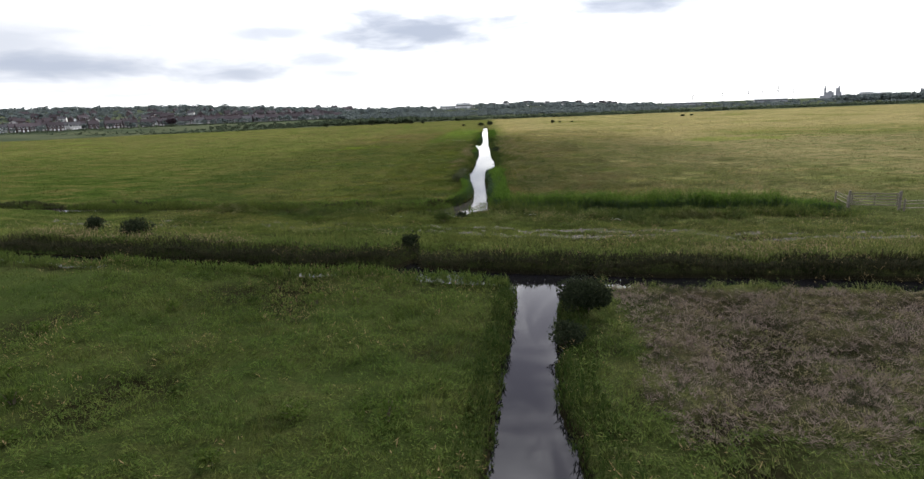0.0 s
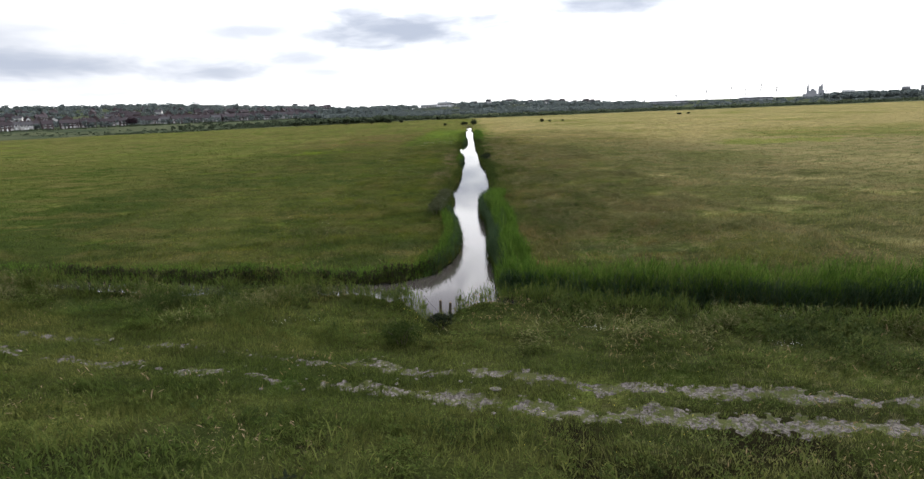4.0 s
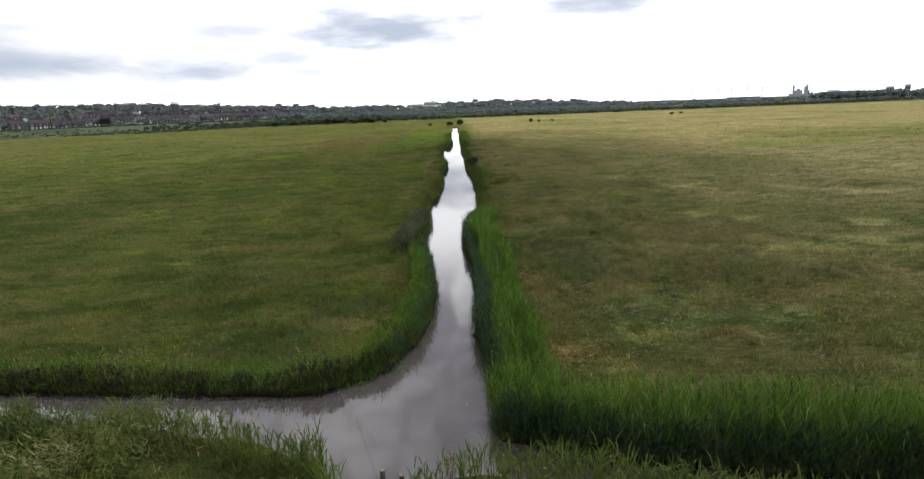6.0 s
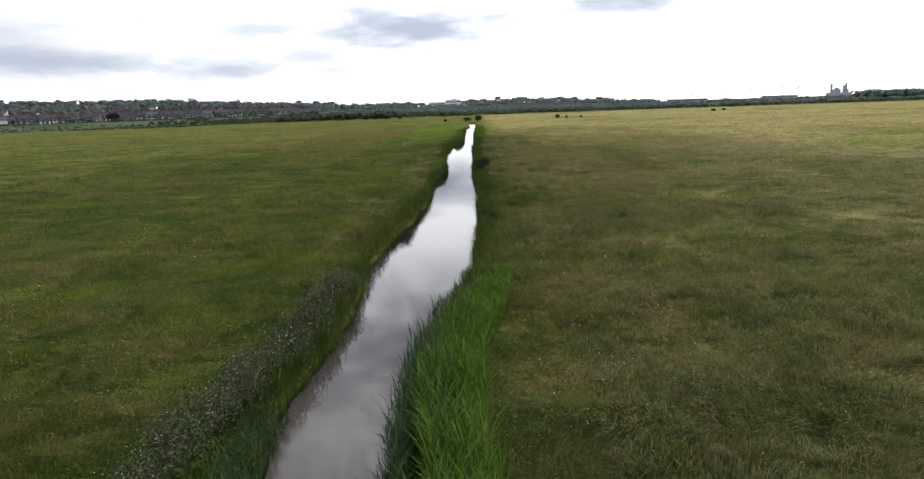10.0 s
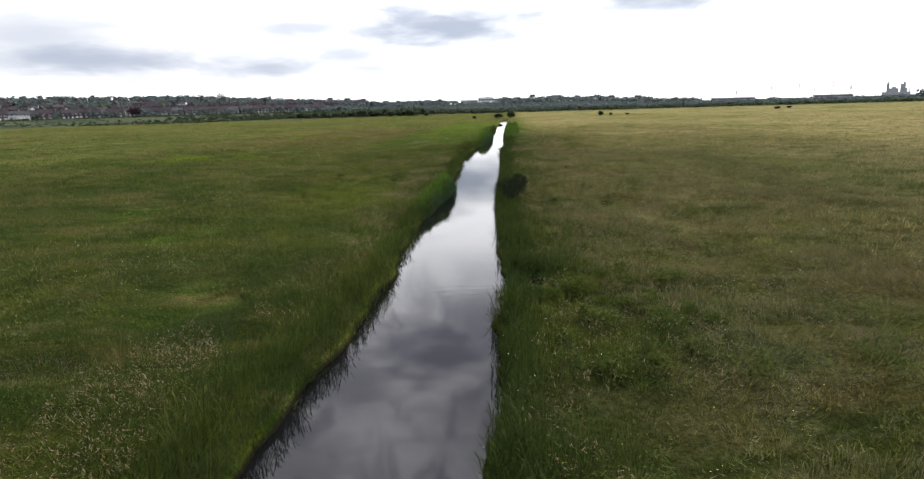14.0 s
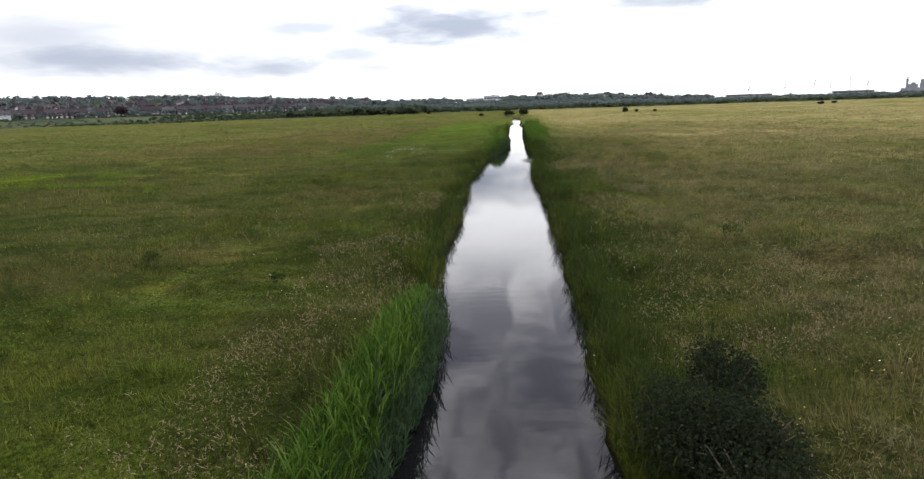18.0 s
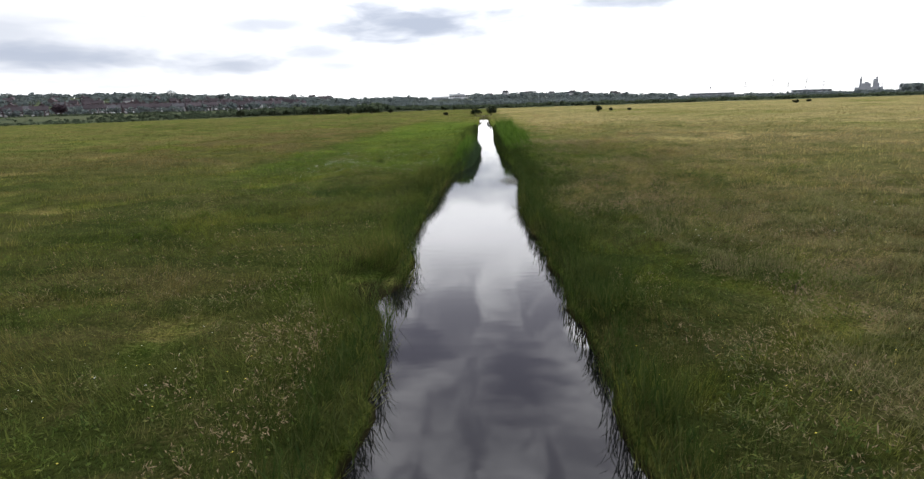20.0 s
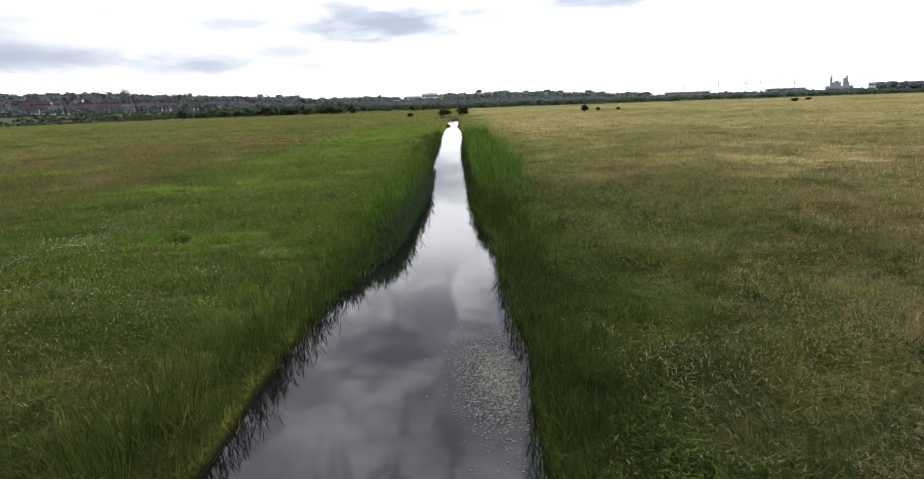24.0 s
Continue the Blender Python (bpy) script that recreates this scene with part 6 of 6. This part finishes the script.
bush("blackthorn_bush", (10.5, 127.6), (0.5, 0.9, 0.42), 3000, 0.025, m_bush, "low dark blackthorn on the ditch bank", seed=211)
bush("willowherb", (-0.55, 51.4), (0.9, 0.7, 0.55), 1800, 0.045, m_reed_dull, "grey-green willowherb clump beside the track", "shrub", seed=207)
bush("willowherb", (1.0, 53.0), (0.6, 0.5, 0.45), 420, 0.075, m_bush, "dark nettle clump at the culvert", "shrub", seed=208)
for k in range(15):
    y = 78.2 + 0.88 * k
    x = float(np.interp(y, [77, 79, 85, 91], [1.05, 1.3, 2.0, 2.6])) + 0.15 * math.sin(2.1 * k)
    bush("bramble", (x, y), (0.78, 0.80, 0.58 + 0.08 * math.sin(1.7 * k)), 1500, 0.034, m_bramble, "low grey-green bramble in white flower on the bank", "shrub", 220 + k, "brambles on the bank")
r_ = np.random.default_rng(235)
y = r_.uniform(77.2, 90, 420)
x = np.interp(y, [77, 79, 85, 91], [1.05, 1.3, 2.0, 2.6]) + r_.normal(0, 0.38, 420)
petals("bramble_flowers", x, y, 0.78 + 0 * y, 0.010, m_petal, "white bramble blossom on the ditch bank", 236)
herbs = random.Random(9)
for k in range(46):
    y = herbs.uniform(76, 188)
    s = herbs.choice((-1, 1))
    edge_x = float(BANK_W(y)) if s < 0 else float(BANK_E(y))
    x = edge_x + s * herbs.uniform(0.9, 9)
    w = herbs.uniform(0.22, 0.45)
    bush("dock" if k % 2 else "thistle", (x, y), (w, w, w * 0.8), 240, 0.035, m_lush if k % 3 else m_reed_dull, "leafy dock standing in the meadow grass" if k % 2 else "green thistle clump in the meadow grass", "herb", 400 + k, "herbs in the meadow")
for k in range(30):
    x, y = herbs.uniform(9.9, 14.5), herbs.uniform(106.5, 113.2)
    if float(wet(x, y)) > -0.35:
        continue
    w = herbs.uniform(0.3, 0.5)
    bush("nettle_clump", (x, y), (w, w, w * 0.75), 330, 0.04, m_lush, "leafy green nettles on the ditch bank", "herb", 540 + k, "nettles by the ditch")
for k in range(26):
    x, y = herbs.uniform(-24, 1), herbs.uniform(12, 33)
    if float(wet(x, y)) > -0.8:
        continue
    w = herbs.uniform(0.35, 0.75)
    bush("nettle_clump", (x, y), (w, w, w * 0.6), 300, 0.06, m_lush if k % 3 else m_reed_dull, "dark nettle clump in the rank grass", "herb", 500 + k, "nettles by the ditch")

# ---------------------------------------------------------------- farm track
cell = 0.12
tx_, ty_ = np.meshgrid(np.arange(-40, 48, cell), np.arange(-2.4, 2.4, cell), indexing="ij")
TX, TY = tx_, TRACK(tx_) + ty_
worn = rut(TX, TY)
TZ = ground_z(TX, TY) + 0.03 + 0.03 * (vnoise(TX, TY, 0.35, 91) - 0.5) - 0.10 * np.clip(1 - worn / 0.25, 0, 1)
ti = np.arange(TX.size).reshape(TX.shape)
q = np.stack([ti[:-1, :-1], ti[1:, :-1], ti[1:, 1:], ti[:-1, 1:]], -1).reshape(-1, 4)
keep = (worn.ravel()[q] > 0.05).any(1)
track = mesh_from("track", np.stack([TX, TY, TZ], -1).reshape(-1, 3), q[keep], m_gravel, True)
tagged(track, "stony two-rut farm track worn through the grass", "track", kind="structure")

stone_meshes = []
for k in range(5):
    r = random.Random(600 + k)
    bm = bmesh.new()
    bmesh.ops.create_icosphere(bm, subdivisions=1, radius=0.5)
    for v in bm.verts:
        v.co *= r.uniform(0.7, 1.2)
        v.co.z *= 0.55
    me = bpy.data.meshes.new("stone")
    bm.to_mesh(me)
    bm.free()
    me.materials.append(m_stone)
    stone_meshes.append(me)
rs = random.Random(77)
made = 0
while made < 290:
    x = rs.gauss(0, 6)
    y = float(TRACK(x)) + rs.uniform(-1.6, 1.6)
    if float(rut(x, y)) < 0.3 and rs.random() > 0.12:
        continue
    made += 1
    s = rs.choice((0.05, 0.06, 0.08, 0.08, 0.11, 0.16))
    ob = new("stone", stone_meshes[made % 5])
    ob.matrix_world = pose(x, y, float(ground_z(x, y)) + 0.012, 0, 0, rs.uniform(0, 360)) @ Matrix.Diagonal((s, s * rs.uniform(0.7, 1.2), s, 1))
    ob.parent = track
for k, (x, y, s) in enumerate(((2.61, 47.35, 0.44), (-0.23, 47.6, 0.34), (-0.6, 48.1, 0.22), (-12.8, 53.85, 0.34))):
    top = empty("boulder", pose(x, y, float(ground_z(x, y)) + 0.02, 0, 0, 40 * k), "pale flat stone lying beside the track", "stone", "large stones")
    bm = bmesh.new()
    bmesh.ops.create_icosphere(bm, subdivisions=2, radius=s * 0.5)
    for v in bm.verts:
        v.co = v.co * (0.9 + 0.25 * noise.noise(v.co * 4 + Vector((k, 0, 0))))
        v.co.y *= 0.6
        v.co.z *= 0.26
    part("rock", bm, m_stone, top)

# ---------------------------------------------------------------- gate, fence and culvert
gx_, gy_ = 34.0, 50.3
gate = empty("field_gate", pose(gx_, gy_, float(ground_z(gx_, gy_)), 0, 0, -22), "weathered five-bar wooden field gate, closed", "gate")
for px in (0.0, 3.6):
    bm = bmesh.new()
    box(bm, px - 0.09, px + 0.09, -0.09, 0.09, -0.3, 1.45, 0.012)
    part("gate_post", bm, m_timber, gate)
for k in range(5):
    bm = bmesh.new()
    z = 0.22 + 0.22 * k + 0.02 * k
    box(bm, 0.12, 3.48, -0.03, 0.03, z, z + 0.085, 0.006)
    part("bar", bm, m_timber, gate)
for px in (0.2, 1.8, 3.4):
    bm = bmesh.new()
    box(bm, px - 0.04, px + 0.04, -0.065, -0.032, 0.2, 1.26, 0.005)
    part("upright", bm, m_timber, gate)
bm = bmesh.new()
tube(bm, (0.25, -0.08, 0.3), (1.8, -0.08, 1.2), 0.03, 0.03, 4)
part("brace", bm, m_timber, gate)
fence = empty("rail_fence", pose(gx_ + 0.05, gy_ + 0.25, float(ground_z(gx_, gy_ + 0.25)), 0, 0, 76), "short leaning wooden rail fence beside the gate", "fence")
for px in (0.0, 2.6):
    bm = bmesh.new()
    box(bm, px - 0.06, px + 0.06, -0.06, 0.06, -0.3, 1.05, 0.01)
    part("post", bm, m_timber, fence)
for z in (0.4, 0.75, 0.98):
    bm = bmesh.new()
    tube(bm, (-0.3, -0.09, z - 0.12), (2.8, -0.09, z), 0.04, 0.04, 5)
    part("rail", bm, m_timber, fence)
copy_thing(fence, pose(gx_ + 3.6, gy_ - 1.55, float(ground_z(gx_ + 3.6, gy_ - 1.55)), 0, 0, -12))
for k, (x, y, h) in enumerate(((1.05, 55.7, 0.8), (1.45, 55.6, 0.7))):
    post = empty("mooring_post", pose(x, y, -0.4, 4, 3 * k, 0), "dark rotten timber post standing in the water", "post", "posts in the ditch")
    bm = bmesh.new()
    tube(bm, (0, 0, -0.3), (0, 0, h + 0.3), 0.07, 0.06, 8)
    part("shaft", bm, m_bark, post)
dam = empty("sluice", pose(21.2, 313.2, 0.0, 0, 0, -8), "low timber sluice across the end of the ditch", "sluice")
for z in (0.25, 0.55):
    bm = bmesh.new()
    box(bm, -2.2, 2.2, -0.05, 0.05, z, z + 0.12, 0.01)
    part("beam", bm, m_timber, dam)
for px in (-2.1, 0, 2.1):
    bm = bmesh.new()
    box(bm, px - 0.08, px + 0.08, -0.14, -0.05, -0.8, 0.8, 0.01)
    part("post", bm, m_timber, dam)
